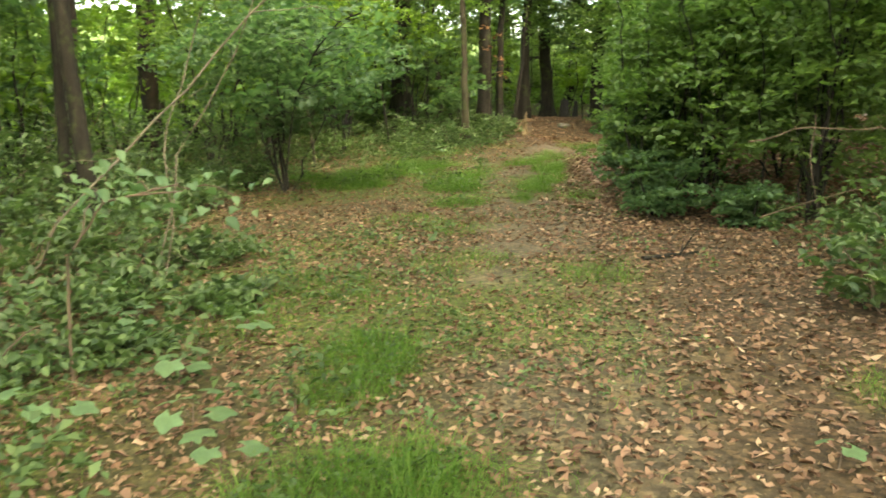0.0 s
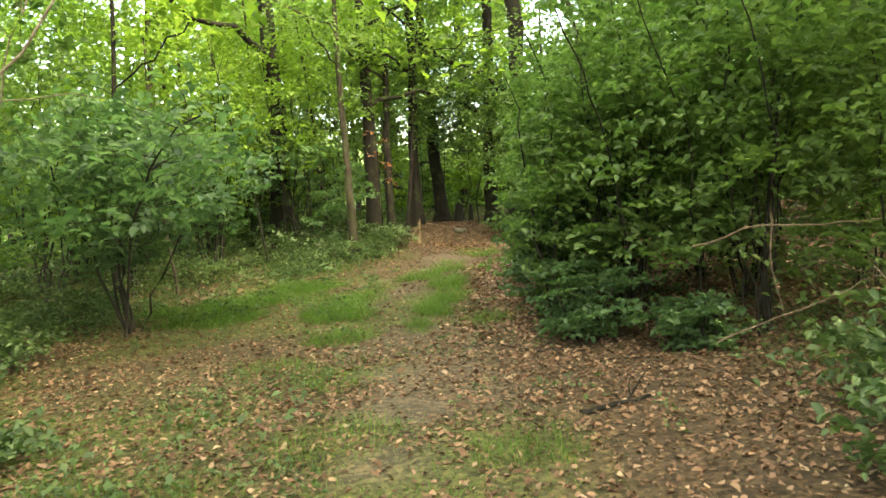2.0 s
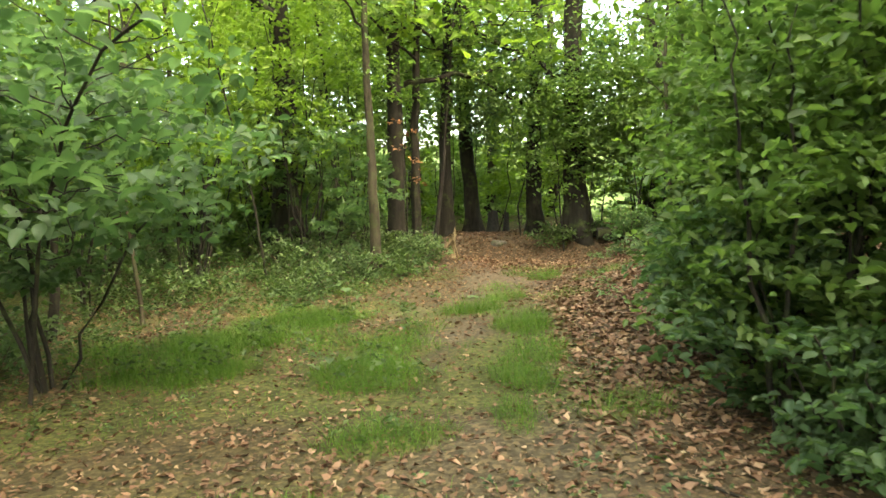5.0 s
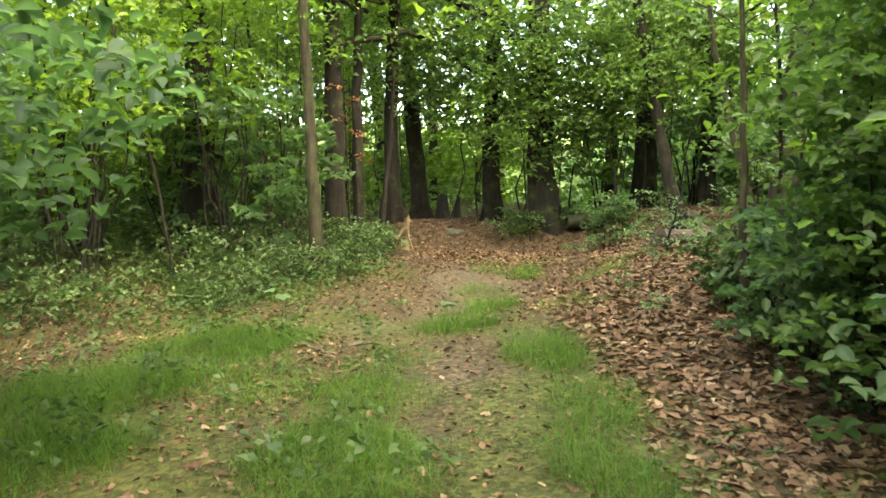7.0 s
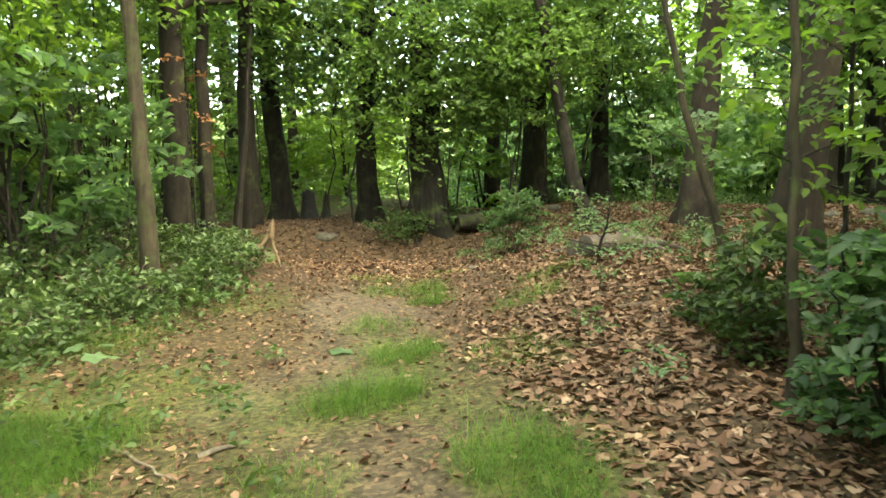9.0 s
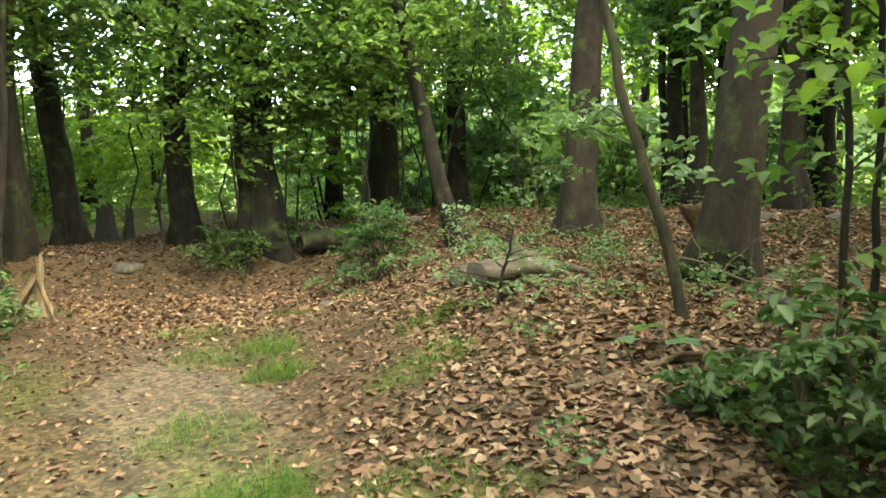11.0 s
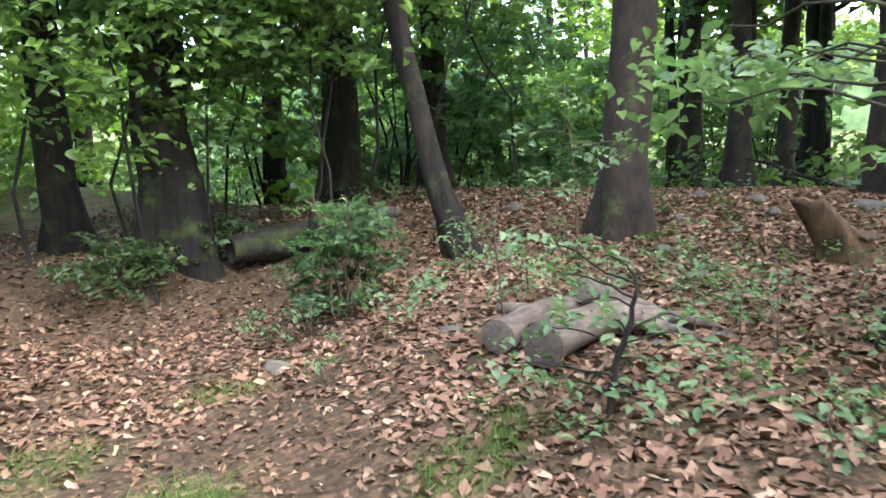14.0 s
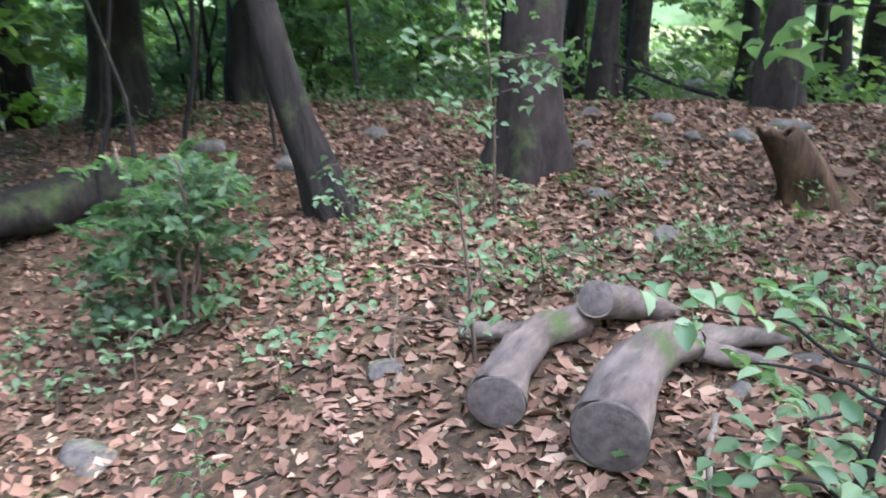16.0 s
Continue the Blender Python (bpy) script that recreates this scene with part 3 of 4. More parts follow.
old_tree("forest_tree", 8.0, 22.4, 0.25, 12, (0.2, 0.3), BARK_DARK_SHADED, "dark forest tree half hidden by foliage", (40, 2.8, 34, 0.12), 0.4, 5, LEAF_DARK, 3.0)
old_tree("leaning_tree", 6.88, 18.75, 0.12, 8, (-1.0, 1.7), BARK_DARK_SHADED, "leaning tree with shade-darkened bark rising out of the litter", (60, 1.8, 34, 0.11), 0.35, 5, LEAF_MID, 2.6)
old_tree("beech_tree", 8.15, 18.1, 0.23, 12, (1.2, -0.2), BARK_GREY_SHADED, "tall grey-brown beech with a flared dark foot", (70, 2.2, 34, 0.11), 0.6, 6, LEAF_MID, 2.6)
old_tree("beech_tree", 6.6, 15.05, 0.22, 12, (0.9, -0.2), BARK_GREY_SHADED, "thick grey beech with a broad mossy foot", (70, 2.2, 34, 0.11), 0.5, 6, LEAF_MID, 2.8)

# foliage that hangs between the trunks, and brambles at their feet: x, y, width, underside, top, sprays
HANGING = [(-1.0, 25.5, 2.0, 2.0, 7.0, LEAF_BRIGHT), (-4.6, 25.0, 2.0, 2.0, 7.0, LEAF_BRIGHT), (2.5, 26.6, 2.0, 2.4, 7.0, LEAF_MID), (-7.0, 21.0, 2.0, 1.5, 7.0, LEAF_BRIGHT), (-4.3, 14.0, 1.6, 0.8, 4.6, LEAF_MID), (-1.5, 19.3, 1.5, 0.9, 4.4, LEAF_MID), (-3.2, 21.5, 1.7, 0.9, 5.0, LEAF_BRIGHT), (0.1, 23.2, 1.7, 0.9, 5.2, LEAF_MID),
           (2.4, 21.9, 1.2, 1.9, 5.0, LEAF_MID), (3.9, 21.5, 1.5, 2.05, 5.2, LEAF_MID), (6.5, 21.0, 1.4, 1.2, 4.8, LEAF_MID), (4.5, 22.7, 1.4, 1.9, 5.2, LEAF_DARK),
           (7.8, 21.2, 1.4, 1.7, 5.0, LEAF_MID), (9.7, 20.6, 1.5, 1.7, 5.2, LEAF_MID), (11.3, 16.6, 1.5, 2.4, 5.4, LEAF_MID), (6.0, 20.1, 0.9, 1.5, 3.8, LEAF_MID), (4.6, 20.2, 1.0, 1.1, 4.0, LEAF_MID), (5.3, 20.6, 0.9, 1.2, 4.0, LEAF_MID), (4.8, 21.1, 1.2, 1.1, 4.4, LEAF_MID), (5.7, 21.2, 1.3, 1.0, 4.6, LEAF_DARK), (3.6, 22.6, 1.4, 1.9, 5.0, LEAF_DARK), (7.4, 19.9, 1.0, 2.1, 4.6, LEAF_MID),
           (11.6, 19.2, 1.6, 2.2, 5.2, LEAF_DARK), (-5.0, 17.5, 1.6, 0.6, 4.8, LEAF_MID), (8.8, 13.2, 1.6, 0.8, 4.6, LEAF_MID), (10.2, 22.6, 1.5, 1.2, 4.6, LEAF_MID),
           (-2.2, 16.6, 1.3, 1.3, 4.6, LEAF_BRIGHT), (-3.4, 15.4, 1.3, 1.4, 4.8, LEAF_BRIGHT), (-0.7, 18.0, 1.2, 1.6, 4.8, LEAF_BRIGHT), (-2.4, 18.3, 1.5, 1.0, 5.4, LEAF_BRIGHT), (-4.2, 19.2, 1.7, 0.8, 6.0, LEAF_BRIGHT), (-1.8, 22.2, 1.8, 1.0, 6.5, LEAF_BRIGHT), (0.3, 20.9, 1.1, 1.9, 5.2, LEAF_MID), (-6.2, 14.2, 1.6, 0.6, 5.0, LEAF_BRIGHT),
           (1.4, 24.5, 1.8, 1.3, 6.6, LEAF_BRIGHT), (3.4, 26.0, 1.8, 1.8, 7.0, LEAF_MID), (-5.9, 10.2, 1.4, 1.2, 4.6, LEAF_MID), (-5.3, 6.8, 1.2, 1.3, 4.2, LEAF_MID),
           (5.9, 19.4, 1.0, 1.75, 4.4, LEAF_MID), (6.6, 20.0, 1.1, 1.6, 4.4, LEAF_MID), 
           (-6.5, 24.0, 2.4, 3.0, 10.0, LEAF_BRIGHT), (-3.2, 26.5, 2.4, 3.0, 10.0, LEAF_BRIGHT), (-9.0, 18.0, 2.4, 2.0, 9.0, LEAF_BRIGHT), (-8.5, 13.0, 2.0, 1.5, 7.5, LEAF_BRIGHT), (0.3, 27.5, 2.4, 3.5, 10.0, LEAF_BRIGHT), (-5.5, 20.0, 2.0, 3.0, 8.0, LEAF_BRIGHT)]
for x, y, wide, low, tall, leaf in HANGING:
    shrub("young_hornbeam", x, y, wide, tall, int(64 * wide * max(1, tall / 6.5)), 22, 0.112, leaf, "young hornbeam with layered hanging foliage on thin stems", 6 if x < 2 else 1, low, BARK_DARK_SHADED, "young hornbeams", "tree", 0.016, spray=1.3)
# the 3.2 m one is out of view, made tall to shade the ground
BRAMBLES = [(-2.6, 15.6, 1.2, 0.75), (-1.0, 17.3, 1.0, 0.7), (0.2, 16.7, 0.7, 0.5), (0.95, 17.0, 0.5, 0.42), (-0.6, 15.9, 0.7, 0.45), (1.3, 18.2, 0.55, 0.45), (-0.5, 18.9, 1.2, 0.85), (-3.9, 17.4, 1.4, 1.1), (-4.6, 12.0, 1.3, 1.2), (1.2, 19.6, 0.7, 0.5), (-3.7, 8.3, 1.0, 0.9), (-3.3, 5.4, 0.9, 0.85),
            (-4.6, 6.6, 1.4, 1.5), (-2.6, 3.7, 0.6, 0.55), (-3.5, 2.9, 0.9, 0.9), (2.8, 4.4, 0.5, 0.6), (3.5, 5.3, 0.7, 0.9), (4.6, 4.7, 1.3, 3.2), (6.5, 15.0, 0.3, 0.3), (4.5, 20.6, 0.6, 0.5), (5.3, 20.9, 0.5, 0.4), (-1.9, 21.0, 1.2, 0.9), (0.7, 21.8, 1.0, 0.9), (-5.2, 9.6, 1.4, 1.8), (-2.0, 4.2, 0.4, 0.22), (-2.4, 5.2, 0.5, 0.4), (-2.9, 6.3, 0.7, 0.6), (-2.1, 6.4, 0.45, 0.3), (-1.5, 5.1, 0.35, 0.2), (-3.4, 9.6, 0.7, 0.5), (-3.2, 11.9, 0.8, 0.6), (2.6, 8.9, 0.3, 0.3), (3.95, 13.3, 0.3, 0.35)]
for x, y, wide, tall in BRAMBLES:
    shrub("bramble", x, y, wide, tall, int(52 * wide + 16), 19, 0.075, LEAF_BRAMBLE, "low tangled bramble with dark green leaves", 6, 0.0, BARK_TWIG, "brambles", "bramble", 0.006)

for x, y, r, tall in [(-3.75, 17.7, 0.08, 10), (-3.6, 20.8, 0.09, 11), (-2.93, 19.1, 0.06, 10), (-3.3, 13.7, 0.05, 8), (-1.6, 20.3, 0.05, 8), (-3.4, 23.0, 0.08, 10), (0.0, 20.2, 0.04, 7), (2.3, 22.3, 0.06, 8), (1.9, 20.9, 0.05, 8)]:
    old_tree("pole_tree", x, y, r, tall, (random.uniform(-1.3, 1.1), random.uniform(-0.4, 0.4)), BARK_PALE if r > 0.055 else BARK_DARK_SHADED, "thin straight pole-like young tree", (34, 1.5, 32, 0.11), 0.3, 3, LEAF_BRIGHT, 3.6, "pole trees")
for x, y, r in [(-3.72, 7.9, 0.1), (-4.2, 8.35, 0.075), (-4.9, 8.0, 0.06)]:
    old_tree("thin_tree", x, y, r, 8, (-0.3, 0.3), BARK_DARK_SHADED, "thin dark tree among brambles", (40, 1.6, 32, 0.09), 0.3, 3, LEAF_BRIGHT, 3.0, "thin dark trees")


def sapling(name, label, spine, r, clumps, per, size, leaf, bark=BARK_TWIG, spread=0.22, twig=0.006):
    """A young plant: a stem along given points, twigs to its clumps and leaves on them."""
    spine = np.asarray(spine, float)
    x, y = spine[0, :2]
    z = ground_z(x, y)
    base = np.array([x, y, z])
    thing = holder(name, x, y, z, label, "sapling")
    t = np.linspace(0, 1, len(spine))
    fine = np.stack([np.interp(np.linspace(0, 1, 16), t, spine[:, k] - (base[k] if k < 2 else 0)) for k in range(3)], 1)
    fine[:, 2] -= z
    fine[0, 2] = -0.05
    fine[1:-1] += rng.normal(0, r * 0.25, (14, 3))
    part("stem", Pile().add(*tube(fine, np.linspace(r, r * 0.45, 16), 9, 0.15)).mesh("stem", bark), thing)
    ends = []
    for c in clumps:
        c = np.asarray(c, float) - base
        below = fine[fine[:, 2] <= max(c[2], fine[2, 2])]
        root = below[np.argmin(np.linalg.norm(below - c, axis=1))]
        line = bent(root, c, 8, 0.2, 0.03)
        part("twig", Pile().add(*tube(line, np.linspace(twig, 0.0025, 8), 6)).mesh("twig", bark), thing)
        ends.append(c)
    part("foliage", Pile().add(*sprays(np.array(ends), spread, per, size, 0.4, 0.14, "near", 0.32)).mesh("foliage", leaf), thing)
    return thing


sapling("slim_sapling", "slim bent grey-brown sapling with a pale leafy bough", [(5.1, 14.33, 0.4), (5.0, 14.43, 1.1), (4.86, 14.56, 1.7), (4.72, 14.68, 2.5), (4.55, 14.8, 4.0)], 0.045,
        [(5.55, 15.5, 1.82), (5.9, 15.45, 1.95), (6.15, 15.6, 1.93), (5.75, 15.85, 1.84), (5.6, 16.1, 1.78), (6.05, 16.0, 1.95), (6.25, 16.35, 2.05), (5.35, 14.6, 1.5), (5.6, 14.9, 1.6), (4.3, 15.0, 3.4), (5.0, 15.2, 3.3), (4.6, 14.3, 3.7)], 38, 0.095, LEAF_PALE, BARK_PALE, 0.3, 0.009)
sapling("path_sapling", "thin sapling with large soft green leaves beside the path", [(3.2, 12.05, 0.1), (3.22, 12.1, 1.2), (3.2, 12.12, 2.4), (3.25, 12.2, 4.0)], 0.032,
        [(3.55, 12.3, 1.2), (3.8, 12.5, 1.35), (3.9, 12.2, 1.55), (3.4, 12.5, 1.7), (3.1, 12.5, 2.1), (3.6, 12.6, 2.2), (2.9, 12.3, 2.6), (3.9, 12.8, 1.9), (3.4, 11.9, 2.5), (3.3, 12.5, 3.0), (2.8, 12.4, 3.3), (3.7, 12.0, 3.2)], 13, 0.11, LEAF_BRIGHT, BARK_PALE, 0.3)
sapling("broken_sapling", "snapped brown sapling with fresh green shoots", [(4.76, 15.82, 0.4), (4.8, 15.8, 0.65), (4.88, 15.74, 1.02)], 0.021,
        [(4.62, 16.0, 0.85), (4.54, 15.95, 0.65), (4.74, 16.03, 1.05), (4.9, 15.92, 1.12), (4.54, 15.8, 0.5), (4.7, 15.65, 0.6), (4.97, 15.6, 0.8), (4.64, 16.08, 1.2), (5.02, 15.8, 0.65), (4.87, 15.5, 0.6), (5.1, 15.65, 0.85), (4.45, 16.05, 0.72), (4.7, 15.9, 0.95), (4.85, 15.85, 0.85)], 22, 0.055, LEAF_PALE, BARK_DARK_SHADED, 0.15)
sapling("red_stemmed_sapling", "thin red-stemmed sapling with soft green leaves by the logs", [(5.5, 17.08, 0.4), (5.48, 17.1, 0.8), (5.46, 17.14, 1.2)], 0.009,
        [(5.3, 17.35, 0.85), (5.6, 17.2, 0.95), (5.35, 17.0, 0.75), (5.7, 17.05, 0.8), (5.25, 17.5, 0.65), (5.5, 17.3, 1.1)], 14, 0.052, LEAF_PALE, BARK_TWIG, 0.13)
sapling("arching_sapling", "arching sapling with a flat fan of pale leaves", [(-2.0, 3.8, 0.0), (-1.95, 3.78, 0.55), (-1.7, 3.7, 0.85), (-1.3, 3.65, 0.95)], 0.009,
        [(-1.75, 3.7, 0.92), (-1.5, 3.65, 0.95), (-1.25, 3.62, 0.93), (-1.02, 3.6, 0.9), (-1.6, 3.95, 0.85), (-1.9, 4.0, 0.8)], 10, 0.085, LEAF_PALE, BARK_TWIG, 0.2)
sapling("beech_sapling", "young beech sapling with bright layered leaves", [(7.3, 17.9, 0.5), (7.28, 17.9, 1.2), (7.2, 17.95, 2.0)], 0.011,
        [(7.1, 18.0, 1.95), (7.2, 17.85, 1.85), (7.35, 17.7, 1.5), (7.5, 17.55, 1.48), (7.1, 18.05, 1.2), (7.3, 17.75, 1.3), (7.0, 18.2, 1.6)], 28, 0.075, LEAF_PALE, BARK_TWIG, 0.24)
sapling("hazel_bough", "long hazel bough with broad soft green leaves", [(-2.3, 10.7, 0.0), (-2.0, 10.3, 1.3), (-1.6, 9.7, 1.9), (-1.2, 9.1, 2.2), (-0.9, 8.7, 2.25)], 0.016,
        [(x, y, z) for x, y, z in zip(rng.uniform(-2.4, -0.75, 34), rng.uniform(8.6, 10.4, 34), rng.uniform(1.25, 2.7, 34))], 13, 0.12, LEAF_DARK, BARK_DARK_SHADED, 0.26)
sapling("leaning_sapling", "thin dark sapling leaning over brambles", [(-1.15, 16.6, 0.0), (-1.35, 16.6, 1.5), (-1.7, 16.5, 3.0), (-2.0, 16.4, 4.6)], 0.022,
        [(-1.2, 16.5, 2.2), (-1.8, 16.2, 2.6), (-1.3, 16.9, 2.9), (-2.0, 16.6, 3.3), (-1.6, 16.1, 3.6), (-2.3, 16.3, 4.0), (-1.7, 16.8, 4.3)], 22, 0.09, LEAF_BRIGHT, BARK_DARK_SHADED, 0.34)
sapling("leaning_sapling", "thin brown sapling standing beside the grass", [(-2.5, 14.6, 0.0), (-2.62, 14.6, 1.2), (-2.75, 14.6, 2.6), (-2.7, 14.5, 4.2)], 0.026,
        [(-2.3, 14.4, 2.2), (-3.0, 14.5, 2.5), (-2.5, 14.8, 3.0), (-2.9, 14.3, 3.4), (-2.4, 14.5, 3.9)], 22, 0.09, LEAF_MID, BARK_PALE, 0.34)
sapling("edge_sapling", "young sapling with broad bluish green leaves under shrubs", [(2.45, 9.85, 0.0), (2.42, 9.85, 0.35), (2.4, 9.8, 0.75)], 0.01,
        [(2.2, 9.75, 0.5), (2.4, 9.6, 0.6), (2.6, 9.7, 0.55), (2.3, 10.0, 0.65), (2.55, 9.95, 0.72), (2.15, 9.9, 0.3), (2.5, 9.5, 0.32), (2.4, 9.75, 0.8)], 9, 0.115, LEAF_PALE, BARK_TWIG, 0.14)
for x, y, tall, leaf in [(4.1, 12.9, 3.6, LEAF_MID), (4.9, 13.1, 4.2, LEAF_BRIGHT), (5.6, 13.2, 4.4, LEAF_MID)]:
    z = ground_z(x, y)
    sapling("young_beech", "young beech with flat layered boughs beside the path", [(x, y, z), (x + 0.05, y, z + tall * 0.4), (x - 0.05, y + 0.1, z + tall)], 0.022,
            [(x + a * b, y + c * b, 1.5 + (tall - 1.5) * h) for a, b, c, h in zip(rng.uniform(-1, 1, 20), rng.uniform(0.3, 0.8, 20), rng.uniform(-0.6, 0.6, 20), rng.random(20))], 20, 0.095, leaf, BARK_DARK_SHADED, 0.32)
for x, y, s in [(5.35, 15.75, 0.5), (5.9, 15.6, 0.4), (6.3, 16.9, 0.35), (5.1, 17.75, 0.35), (6.9, 17.7, 0.35), (6.6, 18.5, 0.4), (4.9, 15.3, 0.3), (6.2, 18.1, 0.25), (5.9, 15.1, 0.3), (4.7, 14.9, 0.25), (3.9, 14.6, 0.25), (7.7, 17.2, 0.3), (3.0, 13.4, 0.22), (2.7, 12.5, 0.2)] + [(random.uniform(4.2, 7.4), random.uniform(14.2, 18.6), random.uniform(0.12, 0.3)) for _ in range(22)] + [(random.uniform(3.0, 5.5), random.uniform(18.4, 19.6), 0.18) for _ in range(4)]:
    z = ground_z(x, y)
    sapling("seedling", "small green seedling growing through dry leaves", [(x, y, z), (x + 0.02, y, z + s * 0.5), (x + 0.03, y + 0.02, z + s)], 0.005,
            [(x + random.uniform(-0.5, 0.5) * s, y + random.uniform(-0.5, 0.5) * s, z + s * random.uniform(0.5, 1.1)) for _ in range(4)], 11, 0.046, LEAF_PALE, BARK_TWIG, 0.11, 0.003)


# a leaf with lobes, for seedlings of sycamore seen from close by
def lobed_leaf(name, mat):
    n = 21
    a = np.linspace(-2.5, 2.5, n)
    r = (0.42 + 0.22 * np.cos(a * 2.5) ** 2 + 0.35 * np.cos(a / 2) ** 2) * (1 + 0.05 * np.sin(a * 19))
    rim = np.stack([r * np.sin(a), r * np.cos(a), -0.12 * r * r + 0.05 * np.abs(np.sin(a * 2.5))], 1)
    co = np.concatenate([[(0, -0.1, 0.02)], rim])
    faces = [(0, k, k + 1, k + 2) for k in range(1, n - 1, 2)]
    return mesh_np(name, co, np.array(faces), mat)


LOBED = lobed_leaf("leaf", LEAF_PALE)


def sycamore(x, y, tall, count, size):
    z = ground_z(x, y)
    thing = holder("sycamore_seedling", x, y, z, "sycamore seedling with broad light green lobed leaves", "seedling", "sycamore seedlings")
    part("stem", Pile().add(*tube(bent((0, 0, -0.02), (0.02, 0.01, tall), 6, 0.1), np.linspace(0.005, 0.003, 6), 6)).mesh("stem", BARK_TWIG), thing)
    for k in range(count):
        a = 2.4 * k + random.uniform(-0.4, 0.4)
        out, h = size * random.uniform(0.9, 1.6), tall * (0.55 + 0.45 * (k + 1) / count)
        tip = (math.cos(a) * out, math.sin(a) * out, h + 0.02)
        part("leaf_stalk", Pile().add(*tube(bent((0.01, 0, h * 0.85), tip, 4, 0.05), np.full(4, 0.0016), 5)).mesh("leaf_stalk", BARK_TWIG), thing)
        blade = part("leaf", LOBED, thing)
        blade.matrix_basis = Matrix.Translation(tip) @ Matrix.Rotation(a - math.pi / 2, 4, "Z") @ Matrix.Rotation(random.uniform(-0.5, 0.1), 4, "X") @ Matrix.Scale(size * random.uniform(0.8, 1.2), 4)


for x, y, tall, count, size in [(-1.74, 3.07, 0.22, 5, 0.1), (-1.1, 3.0, 0.2, 4, 0.09), (-1.35, 3.6, 0.18, 4, 0.08), (-0.9, 2.75, 0.12, 3, 0.09), (0.0, 14.9, 0.28, 5, 0.09), (4.3, 13.95, 0.14, 4, 0.12), (-1.9, 4.4, 0.2, 5, 0.08), (1.5, 2.6, 0.1, 3, 0.06), (-1.2, 4.3, 0.15, 4, 0.08)]:
    sycamore(x, y, tall, count, size)


fallen = new("fallen_leaf", lobed_leaf("fallen_leaf", LEAF_PALE))
fallen.matrix_basis = Matrix.Translation((1.71, 14.83, ground_z(1.71, 14.83) + 0.025)) @ Matrix.Rotation(2.2, 4, "Z") @ Matrix.Scale(0.13, 4)
tagged(fallen, "large pale fallen leaf lying on sandy soil", "leaf")
withered = sapling("withered_sapling", "thin sapling with withered rusty brown leaves", [(1.3, 20.3, 0.3), (1.3, 20.3, 1.6), (1.25, 20.35, 3.2)], 0.02,
                   [(1.1, 20.3, 3.0), (1.4, 20.4, 2.8), (1.5, 20.3, 2.2), (1.2, 20.3, 2.5), (1.6, 20.3, 1.8)], 12, 0.1, LEAF_BROWN, BARK_DARK_SHADED, 0.2)

# ---- dead wood and stones
def log(name, label, spine, radii, mat, parent=None, cut=True, group=""):
    """A cut log lying along given points, with a sawn face at its first end."""
    p, r = np.asarray(spine, float), np.asarray(radii, float)
    t, fine = np.linspace(0, 1, len(p)), np.linspace(0, 1, 30)
    line = np.stack([np.interp(fine, t, p[:, k]) for k in range(3)], 1)
    for _ in range(3):
        line[1:-1] = (line[:-2] + 2 * line[1:-1] + line[2:]) / 4
    rr = np.interp(fine, t, r)
    if parent is None:
        thing = holder(name, *p[0], label, "log", group)
        base = p[0]
        part("bark", Pile().add(*tube(line - base, rr, 22, 0.14)).mesh("bark", mat), thing)
    else:
        thing, base = parent, np.array(parent.matrix_basis.translation)
        part(name, Pile().add(*tube(line - base, rr, 16, 0.16)).mesh(name, mat), thing)
    if cut:
        way = line[0] - line[1]
        way /= np.linalg.norm(way)
        disc = np.stack([line[0] - base - way * 0.002, line[0] - base + way * 0.005])
        disc = np.concatenate([disc, [disc[1] + way * 0.001]])
        part("sawn_face", Pile().add(*tube(disc, [rr[0] * 1.0, rr[0] * 0.985, rr[0] * 0.95], 24, 0.03)).mesh("sawn_face", CUT_WOOD), thing, "grey weathered sawn face")
    return thing


g = ground_z(5.3, 16.8)
first = log("log", "short grey sawn log with side branches on leaf litter", [(5.17, 16.83, g + 0.085), (5.42, 16.9, g + 0.09), (5.64, 16.9, g + 0.13), (5.86, 16.78, g + 0.14)], [0.1, 0.092, 0.07, 0.075], BARK_LOG, group="sawn logs")
log("branch_stub", "", [(5.55, 17.18, g + 0.12), (5.62, 17.05, g + 0.12), (5.7, 16.9, g + 0.1)], [0.036, 0.04, 0.05], BARK_LOG, first)
log("upright_limb", "", [(5.80, 16.71, g + 0.26), (5.95, 16.72, g + 0.19), (6.2, 16.62, g + 0.1), (6.35, 16.5, g + 0.02)], [0.07, 0.075, 0.06, 0.04], BARK_LOG, first)
g = ground_z(5.4, 16.3)
second = log("log", "smooth grey sawn log forking at its far end", [(5.05, 16.4, g + 0.1), (5.28, 16.44, g + 0.11), (5.52, 16.46, g + 0.11), (5.74, 16.4, g + 0.12), (5.92, 16.24, g + 0.09)], [0.118, 0.11, 0.1, 0.078, 0.05], BARK_LOG, group="sawn logs")
log("fork", "", [(5.8, 16.32, g + 0.11), (6.0, 16.16, g + 0.09), (6.18, 16.04, g + 0.02)], [0.055, 0.04, 0.018], BARK_LOG, second, False)
log("fork", "", [(5.78, 16.3, g + 0.09), (5.86, 16.12, g + 0.05), (5.92, 16.0, g + 0.01)], [0.046, 0.03, 0.016], BARK_LOG, second, False)


g = ground_z(5.9, 20.35)
